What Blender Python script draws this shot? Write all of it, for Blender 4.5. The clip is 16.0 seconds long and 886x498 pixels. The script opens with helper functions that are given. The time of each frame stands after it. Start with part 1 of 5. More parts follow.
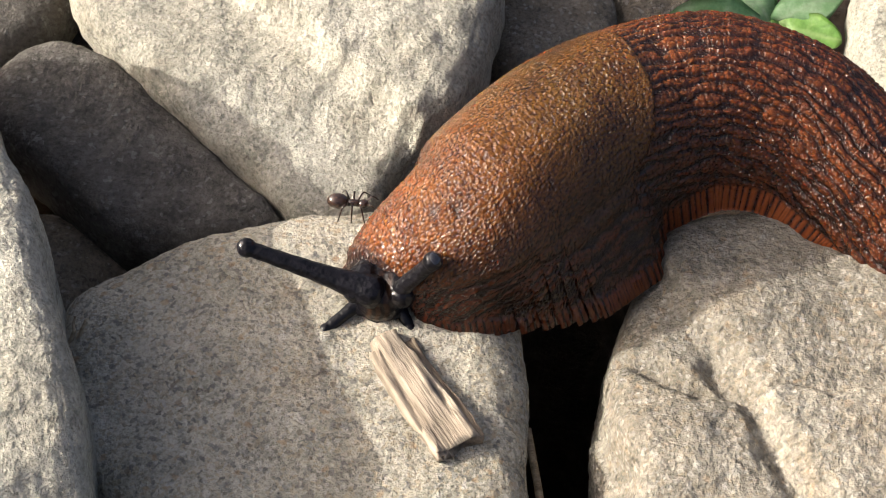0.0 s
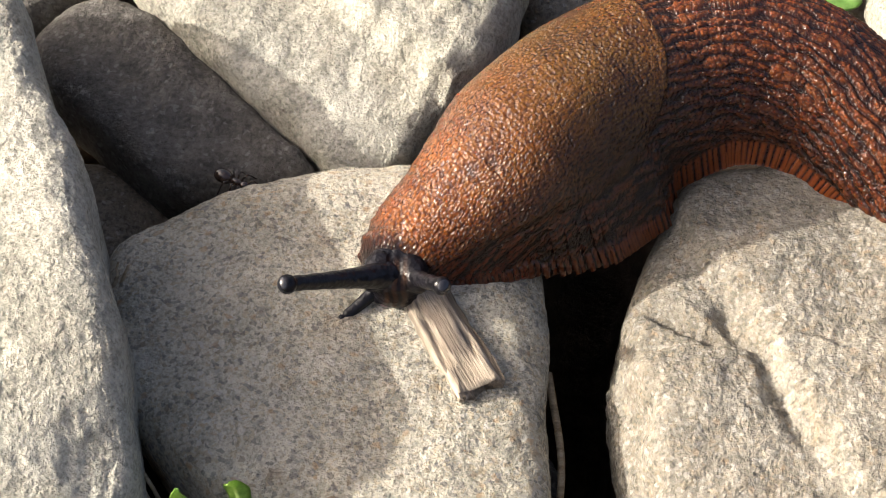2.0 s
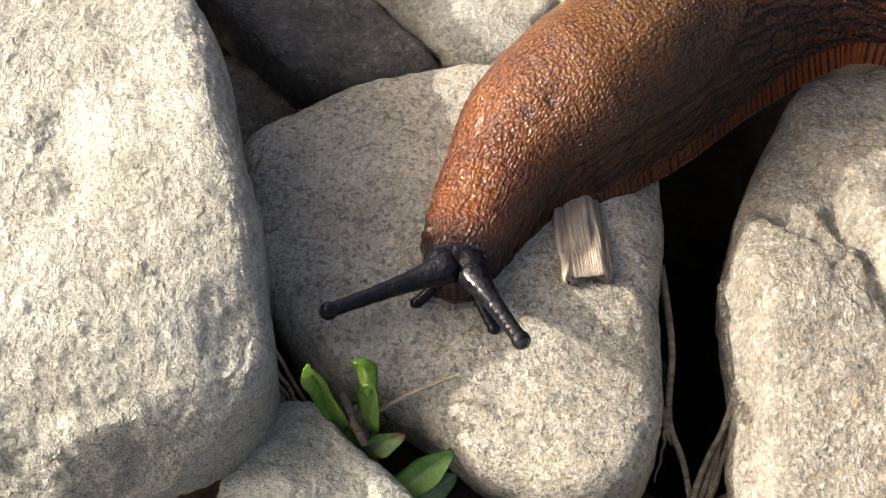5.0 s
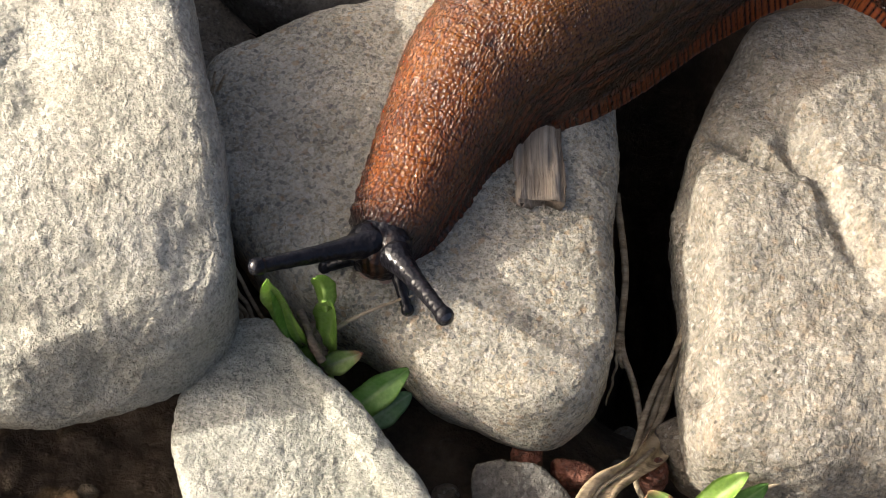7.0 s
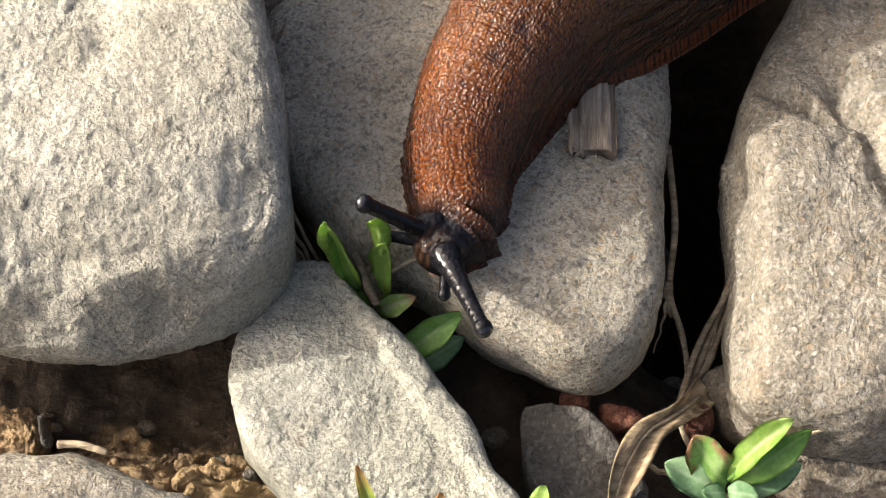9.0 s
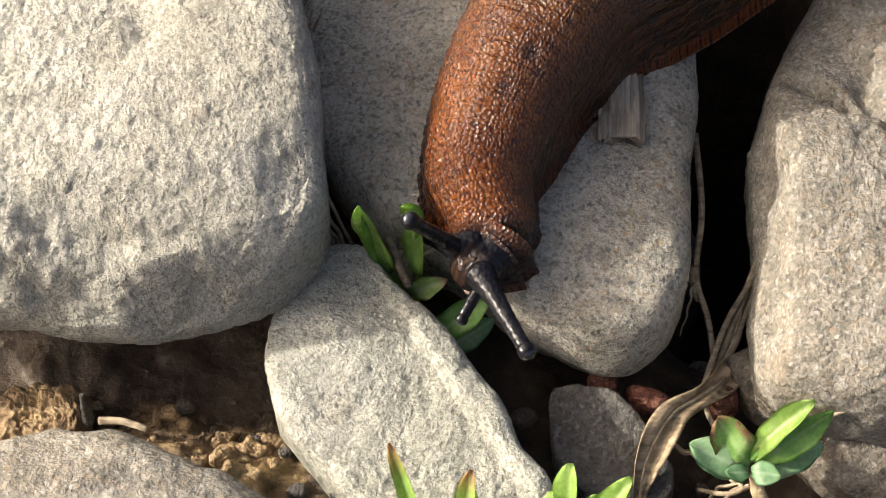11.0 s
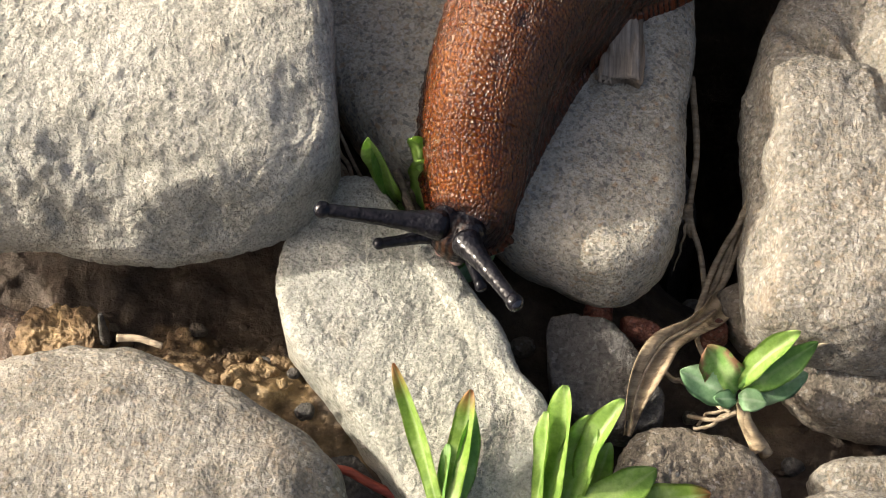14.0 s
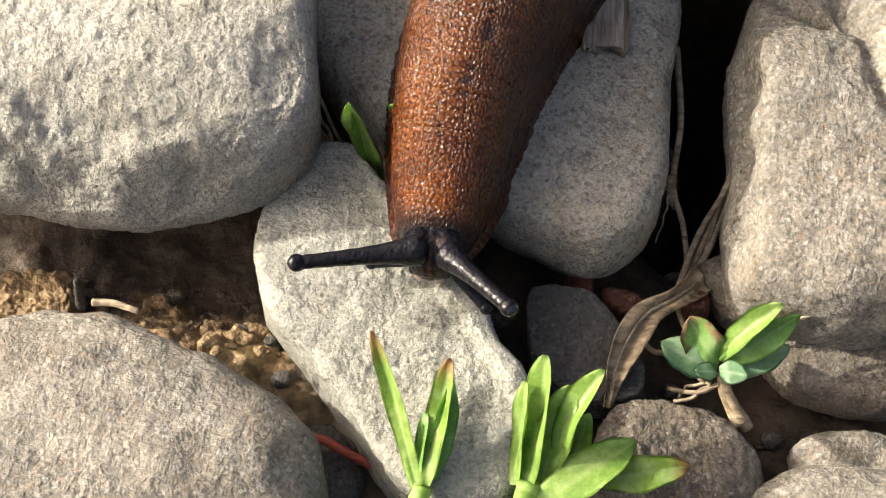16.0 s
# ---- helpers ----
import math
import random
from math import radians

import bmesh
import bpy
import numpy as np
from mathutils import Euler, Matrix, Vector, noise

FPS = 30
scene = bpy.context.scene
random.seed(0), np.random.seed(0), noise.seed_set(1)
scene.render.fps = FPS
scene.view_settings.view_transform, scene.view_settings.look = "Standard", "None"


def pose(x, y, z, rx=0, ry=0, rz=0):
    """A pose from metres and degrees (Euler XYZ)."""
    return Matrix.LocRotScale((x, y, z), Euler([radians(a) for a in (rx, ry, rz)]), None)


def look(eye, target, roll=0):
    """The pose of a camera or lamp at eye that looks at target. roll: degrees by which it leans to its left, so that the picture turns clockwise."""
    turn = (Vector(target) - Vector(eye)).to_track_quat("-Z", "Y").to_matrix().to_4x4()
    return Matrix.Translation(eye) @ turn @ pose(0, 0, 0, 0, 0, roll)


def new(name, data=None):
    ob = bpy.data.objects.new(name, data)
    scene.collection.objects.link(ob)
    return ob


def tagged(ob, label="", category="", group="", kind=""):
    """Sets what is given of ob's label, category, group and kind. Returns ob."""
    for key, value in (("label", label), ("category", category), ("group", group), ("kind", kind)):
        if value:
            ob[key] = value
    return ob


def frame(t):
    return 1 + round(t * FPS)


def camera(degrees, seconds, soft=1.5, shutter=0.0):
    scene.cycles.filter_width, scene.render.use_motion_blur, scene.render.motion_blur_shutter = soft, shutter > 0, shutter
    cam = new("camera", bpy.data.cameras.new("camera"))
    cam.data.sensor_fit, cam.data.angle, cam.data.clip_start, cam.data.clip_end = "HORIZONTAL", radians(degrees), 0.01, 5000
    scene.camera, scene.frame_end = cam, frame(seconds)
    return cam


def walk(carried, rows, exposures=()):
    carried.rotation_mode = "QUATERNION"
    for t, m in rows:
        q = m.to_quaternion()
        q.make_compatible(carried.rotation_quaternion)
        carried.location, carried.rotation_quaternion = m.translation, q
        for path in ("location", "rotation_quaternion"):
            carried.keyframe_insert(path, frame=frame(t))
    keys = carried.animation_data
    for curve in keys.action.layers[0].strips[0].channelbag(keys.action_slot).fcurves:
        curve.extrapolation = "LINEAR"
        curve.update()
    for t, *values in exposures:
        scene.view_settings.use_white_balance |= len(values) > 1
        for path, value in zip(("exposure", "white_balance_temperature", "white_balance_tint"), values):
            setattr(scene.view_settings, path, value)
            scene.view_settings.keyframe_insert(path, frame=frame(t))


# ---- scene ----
def mm(*v):
    return tuple(a * 0.001 for a in v)


cam = camera(26.0, 16.0, 1.0)
walk(cam, [
    (0, look((0.00279, -0.08403, 0.18087), (0.01360, 0.03100, 0.01762), 1.65)),
    (0.5, look((0.00308, -0.08359, 0.18455), (0.01147, 0.03043, 0.02045), 0.74)),
    (1, look((0.00478, -0.08666, 0.18595), (0.01531, 0.02591, 0.02097), 1.79)),
    (1.5, look((0.00030, -0.08804, 0.18938), (0.01218, 0.02305, 0.02349), 2.49)),
    (2, look((0.00485, -0.08911, 0.18815), (0.01023, 0.02194, 0.02190), -0.03)),
    (2.5, look((0.00354, -0.08959, 0.19050), (0.00959, 0.01969, 0.02310), 0.45)),
    (3, look((0.00588, -0.09175, 0.19115), (0.00819, 0.01775, 0.02380), -1.00)),
    (3.5, look((0.00561, -0.09151, 0.19346), (0.00706, 0.01625, 0.02497), -1.34)),
    (4, look((0.00437, -0.09265, 0.19482), (0.00030, 0.01382, 0.02556), -3.65)),
    (4.2, look((0.00391, -0.09297, 0.19509), (-0.00259, 0.01187, 0.02490), -4.72)),
    (6.3, look((0.00046, -0.09868, 0.19449), (0.00007, 0.00304, 0.02229), -0.57)),
    (6.5, look((0.00138, -0.09942, 0.19407), (0.00101, 0.00210, 0.02175), -0.45)),
    (7, look((0.00116, -0.10029, 0.19485), (0.00150, -0.00036, 0.02160), 0.15)),
    (7.5, look((0.00190, -0.10208, 0.19524), (0.00196, -0.00335, 0.02131), 0.21)),
    (8, look((0.00002, -0.10265, 0.19732), (-0.00078, -0.00565, 0.02242), -0.03)),
    (8.5, look((0.00144, -0.10388, 0.19709), (-0.00324, -0.00644, 0.02249), -1.81)),
    (10.8, look((-0.00040, -0.10606, 0.20105), (-0.00624, -0.01067, 0.02535), -1.82)),
    (11, look((0.00186, -0.10788, 0.20136), (-0.00702, -0.01151, 0.02633), -3.45)),
    (11.5, look((0.00318, -0.10929, 0.20021), (-0.00767, -0.01291, 0.02530), -4.33)),
    (12, look((0.00211, -0.11028, 0.20054), (-0.00928, -0.01519, 0.02496), -4.59)),
    (12.5, look((0.00242, -0.11183, 0.20074), (-0.01088, -0.01807, 0.02457), -5.49)),
    (13, look((0.00141, -0.11338, 0.20355), (-0.01077, -0.01964, 0.02730), -4.63)),
    (13.5, look((0.00223, -0.11538, 0.20586), (-0.00930, -0.02157, 0.02960), -4.14)),
    (14, look((0.00195, -0.11602, 0.20757), (-0.00688, -0.02248, 0.03101), -2.50)),
    (14.5, look((0.00114, -0.11512, 0.20948), (-0.00719, -0.02265, 0.03234), -2.15)),
    (15, look((0.00047, -0.11470, 0.20791), (-0.00666, -0.02205, 0.03081), -1.29)),
    (15.5, look((0.00115, -0.11477, 0.20498), (-0.00639, -0.02188, 0.02802), -1.33)),
    (16, look((0.00229, -0.11620, 0.20491), (-0.00473, -0.02433, 0.02740), -0.90)),
], [(0, 1.10, 6420, 9), (3, 1.34, 6420, 9), (6.5, 1.23, 6470, 9), (13, 1.11, 6500, 9), (16, 1.20, 6520, 9)])

# sun low from the side, clear sky
SUN_EL, SUN_AZ = 25.5, -10.0        # elevation; the light travels this way in plan, from +x
world = bpy.data.worlds.new("sky")
scene.world = world
world.use_nodes = True
wn = world.node_tree.nodes
sky = wn.new("ShaderNodeTexSky")
sky.sky_type, sky.sun_disc = "NISHITA", False
sky.air_density, sky.dust_density, sky.ozone_density = 0.5, 10.0, 0.2
sky.sun_elevation = radians(SUN_EL)
sky.sun_rotation = radians(90 - (SUN_AZ + 180))
wn["Background"].inputs["Strength"].default_value = 0.15
world.node_tree.links.new(sky.outputs[0], wn["Background"].inputs["Color"])
sun_data = bpy.data.lights.new("sun", "SUN")
sun_data.energy, sun_data.angle, sun_data.color = 3.0, radians(0.6), (1.0, 0.94, 0.85)
sun = new("sun", sun_data)
e_, a_ = radians(SUN_EL), radians(SUN_AZ)
way = Vector((math.cos(e_) * math.cos(a_), math.cos(e_) * math.sin(a_), -math.sin(e_)))
sun.matrix_world = Matrix.Translation((-0.5, 0.1, 0.4)) @ way.to_track_quat("-Z", "Y").to_matrix().to_4x4()


# ---- materials ----
def ramp(nt, fac, stops):
    n = nt.nodes.new("ShaderNodeValToRGB")
    el = n.color_ramp.elements
    while len(el) < len(stops):
        el.new(0.5)
    for e, (p, c) in zip(el, stops):
        e.position, e.color = p, (*c, 1)
    nt.links.new(fac, n.inputs[0])
    return n.outputs["Color"]


def tex(nt, kind, vec, scale, detail=4, rough=0.6):
    n = nt.nodes.new("ShaderNodeTex" + kind)
    nt.links.new(vec, n.inputs["Vector"])
    n.inputs["Scale"].default_value = scale
    if kind == "Noise":
        n.inputs["Detail"].default_value, n.inputs["Roughness"].default_value = detail, rough
    return n


def mix(nt, a, b, fac, mode="MIX"):
    n = nt.nodes.new("ShaderNodeMix")
    n.data_type, n.blend_type = "RGBA", mode
    for sock, v in ((n.inputs[0], fac), (n.inputs[6], a), (n.inputs[7], b)):
        if isinstance(v, (int, float)):
            sock.default_value = v
        elif isinstance(v, tuple):
            sock.default_value = (*v, 1)
        else:
            nt.links.new(v, sock)
    return n.outputs[2]


def bumped(nt, heights, normal=None):
    """heights: (height, distance in metres, strength)."""
    for h, dist, strength in heights:
        n = nt.nodes.new("ShaderNodeBump")
        n.inputs["Distance"].default_value, n.inputs["Strength"].default_value = dist, strength
        nt.links.new(h, n.inputs["Height"])
        if normal is not None:
            nt.links.new(normal, n.inputs["Normal"])
        normal = n.outputs[0]
    return normal


def start(name):
    m = bpy.data.materials.new(name)
    m.use_nodes = True
    nt = m.node_tree
    co = nt.nodes.new("ShaderNodeTexCoord").outputs["Object"]
    return m, nt, nt.nodes["Principled BSDF"], co


def finish(nt, bsdf, colour, rough, normal=None):
    nt.links.new(colour, bsdf.inputs["Base Color"]) if not isinstance(colour, tuple) else None
    if isinstance(colour, tuple):
        bsdf.inputs["Base Color"].default_value = (*colour, 1)
    if isinstance(rough, (int, float)):
        bsdf.inputs["Roughness"].default_value = rough
    else:
        nt.links.new(rough, bsdf.inputs["Roughness"])
    if normal is not None:
        nt.links.new(normal, bsdf.inputs["Normal"])


def attr(nt, name):
    n = nt.nodes.new("ShaderNodeAttribute")
    n.attribute_name = name
    return n


def stone_material(name, dark, mid, light, grain=900, speck=(0.05, 0.046, 0.042), specks=0.5, stain=(0.30, 0.20, 0.11), stains=0.3, relief=1.0, bright=(0.62, 0.60, 0.55), streak=0.0, coarse=0.0, nodules=0.25):
    m, nt, b, co = start(name)
    broad = tex(nt, "Noise", co, 75, 6, 0.62).outputs["Fac"]
    col = ramp(nt, broad, [(0.3, dark), (0.5, mid), (0.7, light)])
    if streak:
        mp = nt.nodes.new("ShaderNodeMapping")
        nt.links.new(co, mp.inputs[0])
        mp.inputs["Rotation"].default_value = (0, 0, radians(-62))
        mp.inputs["Scale"].default_value = (60, 420, 200)
        st = tex(nt, "Noise", mp.outputs[0], 1.0, 5, 0.6).outputs["Fac"]
        col = mix(nt, col, ramp(nt, st, [(0.3, (0.62, 0.60, 0.56)), (0.55, (1, 1, 1)), (0.75, (1.2, 1.18, 1.14))]), streak, "MULTIPLY")
    mott = tex(nt, "Noise", co, 300, 6, 0.68).outputs["Fac"]
    col = mix(nt, col, ramp(nt, mott, [(0.32, (0.70, 0.69, 0.66)), (0.5, (1, 1, 1)), (0.7, (1.16, 1.15, 1.12))]), 0.6, "MULTIPLY")
    fine = tex(nt, "Noise", co, grain * 2.4, 4, 0.75).outputs["Fac"]
    col = mix(nt, col, ramp(nt, fine, [(0.3, (0.55, 0.54, 0.52)), (0.5, (1.05, 1.05, 1.05)), (0.72, (1.36, 1.35, 1.32))]), 0.9, "MULTIPLY")
    mid_grain = tex(nt, "Noise", co, 800, 4, 0.65).outputs["Fac"]
    # crystals, dark and pale, of uneven size
    warp = tex(nt, "Noise", co, 900, 2).outputs["Color"]
    vec = mix(nt, co, warp, 0.0006, "ADD")
    v = tex(nt, "Voronoi", vec, grain * 3.2)
    v.inputs["Randomness"].default_value = 1.0
    hue = nt.nodes.new("ShaderNodeSeparateColor")
    nt.links.new(v.outputs["Color"], hue.inputs[0])
    patchy = ramp(nt, mott, [(0.42, (1, 1, 1)), (0.62, (0.25, 0.25, 0.25))])
    sp = mix(nt, ramp(nt, hue.outputs[0], [(0.78, (0, 0, 0)), (0.92, (specks,) * 3)]), patchy, 1.0, "MULTIPLY")
    col = mix(nt, col, speck, sp)
    col = mix(nt, col, bright, ramp(nt, hue.outputs[1], [(0.88, (0, 0, 0)), (0.98, (0.28,) * 3)]))
    if coarse:
        w = tex(nt, "Voronoi", mix(nt, co, warp, 0.0009, "ADD"), 2400)
        hue2 = nt.nodes.new("ShaderNodeSeparateColor")
        nt.links.new(w.outputs["Color"], hue2.inputs[0])
        col = mix(nt, col, (0.095, 0.096, 0.098), ramp(nt, hue2.outputs[0], [(0.74, (0, 0, 0)), (0.9, (coarse,) * 3)]))
        col = mix(nt, col, (0.42, 0.31, 0.17), ramp(nt, hue2.outputs[1], [(0.72, (0, 0, 0)), (0.9, (0.6 * coarse,) * 3)]))
        col = mix(nt, col, (0.60, 0.57, 0.50), ramp(nt, hue2.outputs[2], [(0.82, (0, 0, 0)), (0.95, (0.7 * coarse,) * 3)]))
        x = tex(nt, "Voronoi", mix(nt, co, warp, 0.0012, "ADD"), 1000)
        hue3 = nt.nodes.new("ShaderNodeSeparateColor")
        nt.links.new(x.outputs["Color"], hue3.inputs[0])
        core = ramp(nt, x.outputs["Distance"], [(0.25, (1, 1, 1)), (0.5, (0, 0, 0))])
        for channel, tone, rare in ((0, (0.16, 0.16, 0.165), 0.90), (1, (0.42, 0.27, 0.14), 0.86), (2, (0.66, 0.63, 0.56), 0.88)):
            some = mix(nt, ramp(nt, hue3.outputs[channel], [(rare, (0, 0, 0)), (rare + 0.06, (coarse,) * 3)]), core, 1.0, "MULTIPLY")
            col = mix(nt, col, tone, some)
    st = tex(nt, "Noise", co, 130, 5, 0.65).outputs["Fac"]
    col = mix(nt, col, stain, ramp(nt, st, [(0.58, (0, 0, 0)), (0.76, (stains,) * 3)]))
    # rounded nodules and small pits
    nod = tex(nt, "Voronoi", mix(nt, co, warp, 0.0012, "ADD"), 620)
    nod.feature = "SMOOTH_F1"
    nod.inputs["Randomness"].default_value = 1.0
    dome = ramp(nt, nod.outputs["Distance"], [(0.1, (1, 1, 1)), (0.75, (0, 0, 0))])
    n = bumped(nt, [(dome, 0.0003 * nodules, 0.8), (mott, 0.0010 * relief, 0.6), (mid_grain, 0.0009 * relief, 1.0), (fine, 0.0003 * relief, 0.9)])
    finish(nt, b, col, ramp(nt, fine, [(0.3, (0.95,) * 3), (0.8, (0.6,) * 3)]), n)
    b.inputs["Specular IOR Level"].default_value = 0.35
    return m


M_PALE = stone_material("pale_limestone", (0.345, 0.33, 0.272), (0.44, 0.42, 0.348), (0.525, 0.505, 0.43), 800, specks=0.3, relief=1.7, nodules=0.9)
M_GREEN = stone_material("greenish_grey_stone", (0.312, 0.308, 0.252), (0.403, 0.397, 0.33), (0.493, 0.483, 0.412), 900, specks=0.35, relief=1.5, nodules=0.6)
M_GRANITE = stone_material("grey_speckled_sandstone", (0.33, 0.31, 0.25), (0.47, 0.435, 0.35), (0.58, 0.54, 0.445), 1000, specks=0.26, stains=0.4, coarse=0.55, relief=1.2)
M_TAN = stone_material("tan_grey_stone", (0.168, 0.151, 0.119), (0.238, 0.217, 0.176), (0.315, 0.29, 0.238), 800, specks=0.5, stains=0.22, streak=0.5, coarse=0.25)
M_BROWN = stone_material("brown_rough_stone", (0.14, 0.115, 0.085), (0.21, 0.175, 0.13), (0.29, 0.25, 0.195), 800, specks=0.45, stains=0.45, relief=1.3)
# darker brown with the stone's shadow put into its colour
M_BROWN_SHADED = stone_material("shaded_brown_stone", (0.085, 0.058, 0.040), (0.13, 0.092, 0.066), (0.19, 0.14, 0.105), 800, specks=0.3)
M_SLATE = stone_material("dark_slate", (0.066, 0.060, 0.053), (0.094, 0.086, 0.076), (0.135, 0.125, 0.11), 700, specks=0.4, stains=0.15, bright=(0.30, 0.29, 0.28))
M_RED = stone_material("rusty_red_stone", (0.10, 0.035, 0.024), (0.17, 0.062, 0.04), (0.27, 0.115, 0.075), 900, specks=0.5, stains=0.3, bright=(0.42, 0.28, 0.22))


def soil_material():
    m, nt, b, co = start("damp_soil")
    a = tex(nt, "Noise", co, 120, 6, 0.65).outputs["Fac"]
    # shade painted in: dark ramp for shaded soil, golden ramp for sunlit soil
    shaded_soil = ramp(nt, a, [(0.34, (0.032, 0.022, 0.014)), (0.52, (0.070, 0.047, 0.028)), (0.68, (0.14, 0.096, 0.055))])
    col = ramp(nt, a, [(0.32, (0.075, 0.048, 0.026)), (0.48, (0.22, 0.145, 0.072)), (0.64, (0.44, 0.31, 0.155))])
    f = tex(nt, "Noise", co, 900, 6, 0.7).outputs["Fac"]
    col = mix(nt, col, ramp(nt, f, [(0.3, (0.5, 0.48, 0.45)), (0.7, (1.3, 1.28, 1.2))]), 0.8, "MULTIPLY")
    col = mix(nt, shaded_soil, col, attr(nt, "sunlit_soil").outputs["Fac"])
    n = bumped(nt, [(tex(nt, "Noise", co, 260, 6, 0.65).outputs["Fac"], 0.0016, 0.8), (f, 0.0005, 0.8)])
    finish(nt, b, col, ramp(nt, a, [(0.4, (0.85,) * 3), (0.7, (0.32,) * 3)]), n)
    return m


def fibre_material(name, dark, light, along=60, across=1800, rough=0.8):
    m, nt, b, co = start(name)
    mp = nt.nodes.new("ShaderNodeMapping")
    nt.links.new(co, mp.inputs[0])
    mp.inputs["Scale"].default_value = (along, across, across)
    f = tex(nt, "Noise", mp.outputs[0], 1.0, 5, 0.65).outputs["Fac"]
    col = ramp(nt, f, [(0.32, dark), (0.65, light)])
    blot = tex(nt, "Noise", co, 220, 3).outputs["Fac"]
    col = mix(nt, col, ramp(nt, blot, [(0.35, (0.6, 0.57, 0.52)), (0.6, (1.1, 1.08, 1.05))]), 0.7, "MULTIPLY")
    finish(nt, b, col, rough, bumped(nt, [(f, 0.0005, 0.9)]))
    return m


def leaf_material(name, dark, mid, light, tip=None, rim=None):
    m, nt, b, co = start(name)
    a = tex(nt, "Noise", co, 350, 4).outputs["Fac"]
    col = ramp(nt, a, [(0.3, dark), (0.5, mid), (0.72, light)])
    at = nt.nodes.new("ShaderNodeAttribute")
    at.attribute_name = "along"
    if tip:
        col = mix(nt, col, tip, ramp(nt, at.outputs["Fac"], [(0.78, (0, 0, 0)), (1.0, (0.9, 0.9, 0.9))]))
    vein = nt.nodes.new("ShaderNodeAttribute")
    vein.attribute_name = "vein"
    col = mix(nt, col, light, ramp(nt, vein.outputs["Fac"], [(0.80, (0, 0, 0)), (0.97, (0.6, 0.6, 0.6))]))
    if rim:
        eaten = tex(nt, "Noise", co, 420, 3).outputs["Fac"]
        patch = mix(nt, ramp(nt, eaten, [(0.46, (0, 0, 0)), (0.56, (1, 1, 1))]), ramp(nt, vein.outputs["Fac"], [(0.25, (1, 1, 1)), (0.55, (0, 0, 0))]), 1.0, "MULTIPLY")
        col = mix(nt, col, rim, patch)
    cells = tex(nt, "Noise", co, 1500, 3).outputs["Fac"]
    col = mix(nt, col, ramp(nt, cells, [(0.35, (0.75, 0.8, 0.7)), (0.65, (1.15, 1.12, 1.1))]), 0.7, "MULTIPLY")
    finish(nt, b, col, 0.42, bumped(nt, [(a, 0.0004, 0.6), (cells, 0.0002, 0.5)]))
    thin = nt.nodes.new("ShaderNodeBsdfTranslucent")
    nt.links.new(col, thin.inputs["Color"])
    both = nt.nodes.new("ShaderNodeMixShader")
    both.inputs[0].default_value = 0.5
    nt.links.new(b.outputs[0], both.inputs[1])
    nt.links.new(thin.outputs[0], both.inputs[2])
    nt.links.new(both.outputs[0], nt.nodes["Material Output"].inputs["Surface"])
    return m


M_SOIL = soil_material()
M_CHIP = fibre_material("pale_split_wood", (0.16, 0.125, 0.09), (0.43, 0.36, 0.28))
M_CHIP_DARK = fibre_material("dark_split_wood", (0.10, 0.075, 0.05), (0.27, 0.21, 0.15))
M_STRAW = fibre_material("dry_straw", (0.20, 0.15, 0.09), (0.45, 0.37, 0.26), 40, 1500)
M_DRYLEAF = fibre_material("dry_curled_leaf", (0.15, 0.105, 0.06), (0.56, 0.44, 0.28), 60, 900, 0.9)
M_REDSTEM = fibre_material("red_stem", (0.20, 0.03, 0.02), (0.42, 0.09, 0.05), 60, 900, 0.5)
M_SPROUT = leaf_material("bright_green_leaf", (0.20, 0.35, 0.06), (0.31, 0.48, 0.10), (0.46, 0.59, 0.22))
M_SPROUT_RED = leaf_material("green_leaf_red_tip", (0.19, 0.32, 0.045), (0.28, 0.43, 0.08), (0.44, 0.56, 0.22), (0.46, 0.16, 0.08))
M_SPROUT_PINK = leaf_material("green_leaf_pink_tip", (0.30, 0.45, 0.12), (0.44, 0.58, 0.2), (0.60, 0.66, 0.40), (0.64, 0.26, 0.20))
M_LEAF = leaf_material("mid_green_leaf", (0.15, 0.31, 0.07), (0.24, 0.44, 0.11), (0.42, 0.58, 0.25))
M_LEAF_BROWN = leaf_material("nibbled_leaf", (0.15, 0.31, 0.07), (0.24, 0.44, 0.11), (0.42, 0.58, 0.25), (0.30, 0.17, 0.09), (0.34, 0.19, 0.11))
M_LEAF_BLUE = leaf_material("blue_green_leaf", (0.17, 0.32, 0.16), (0.27, 0.45, 0.24), (0.45, 0.58, 0.40))


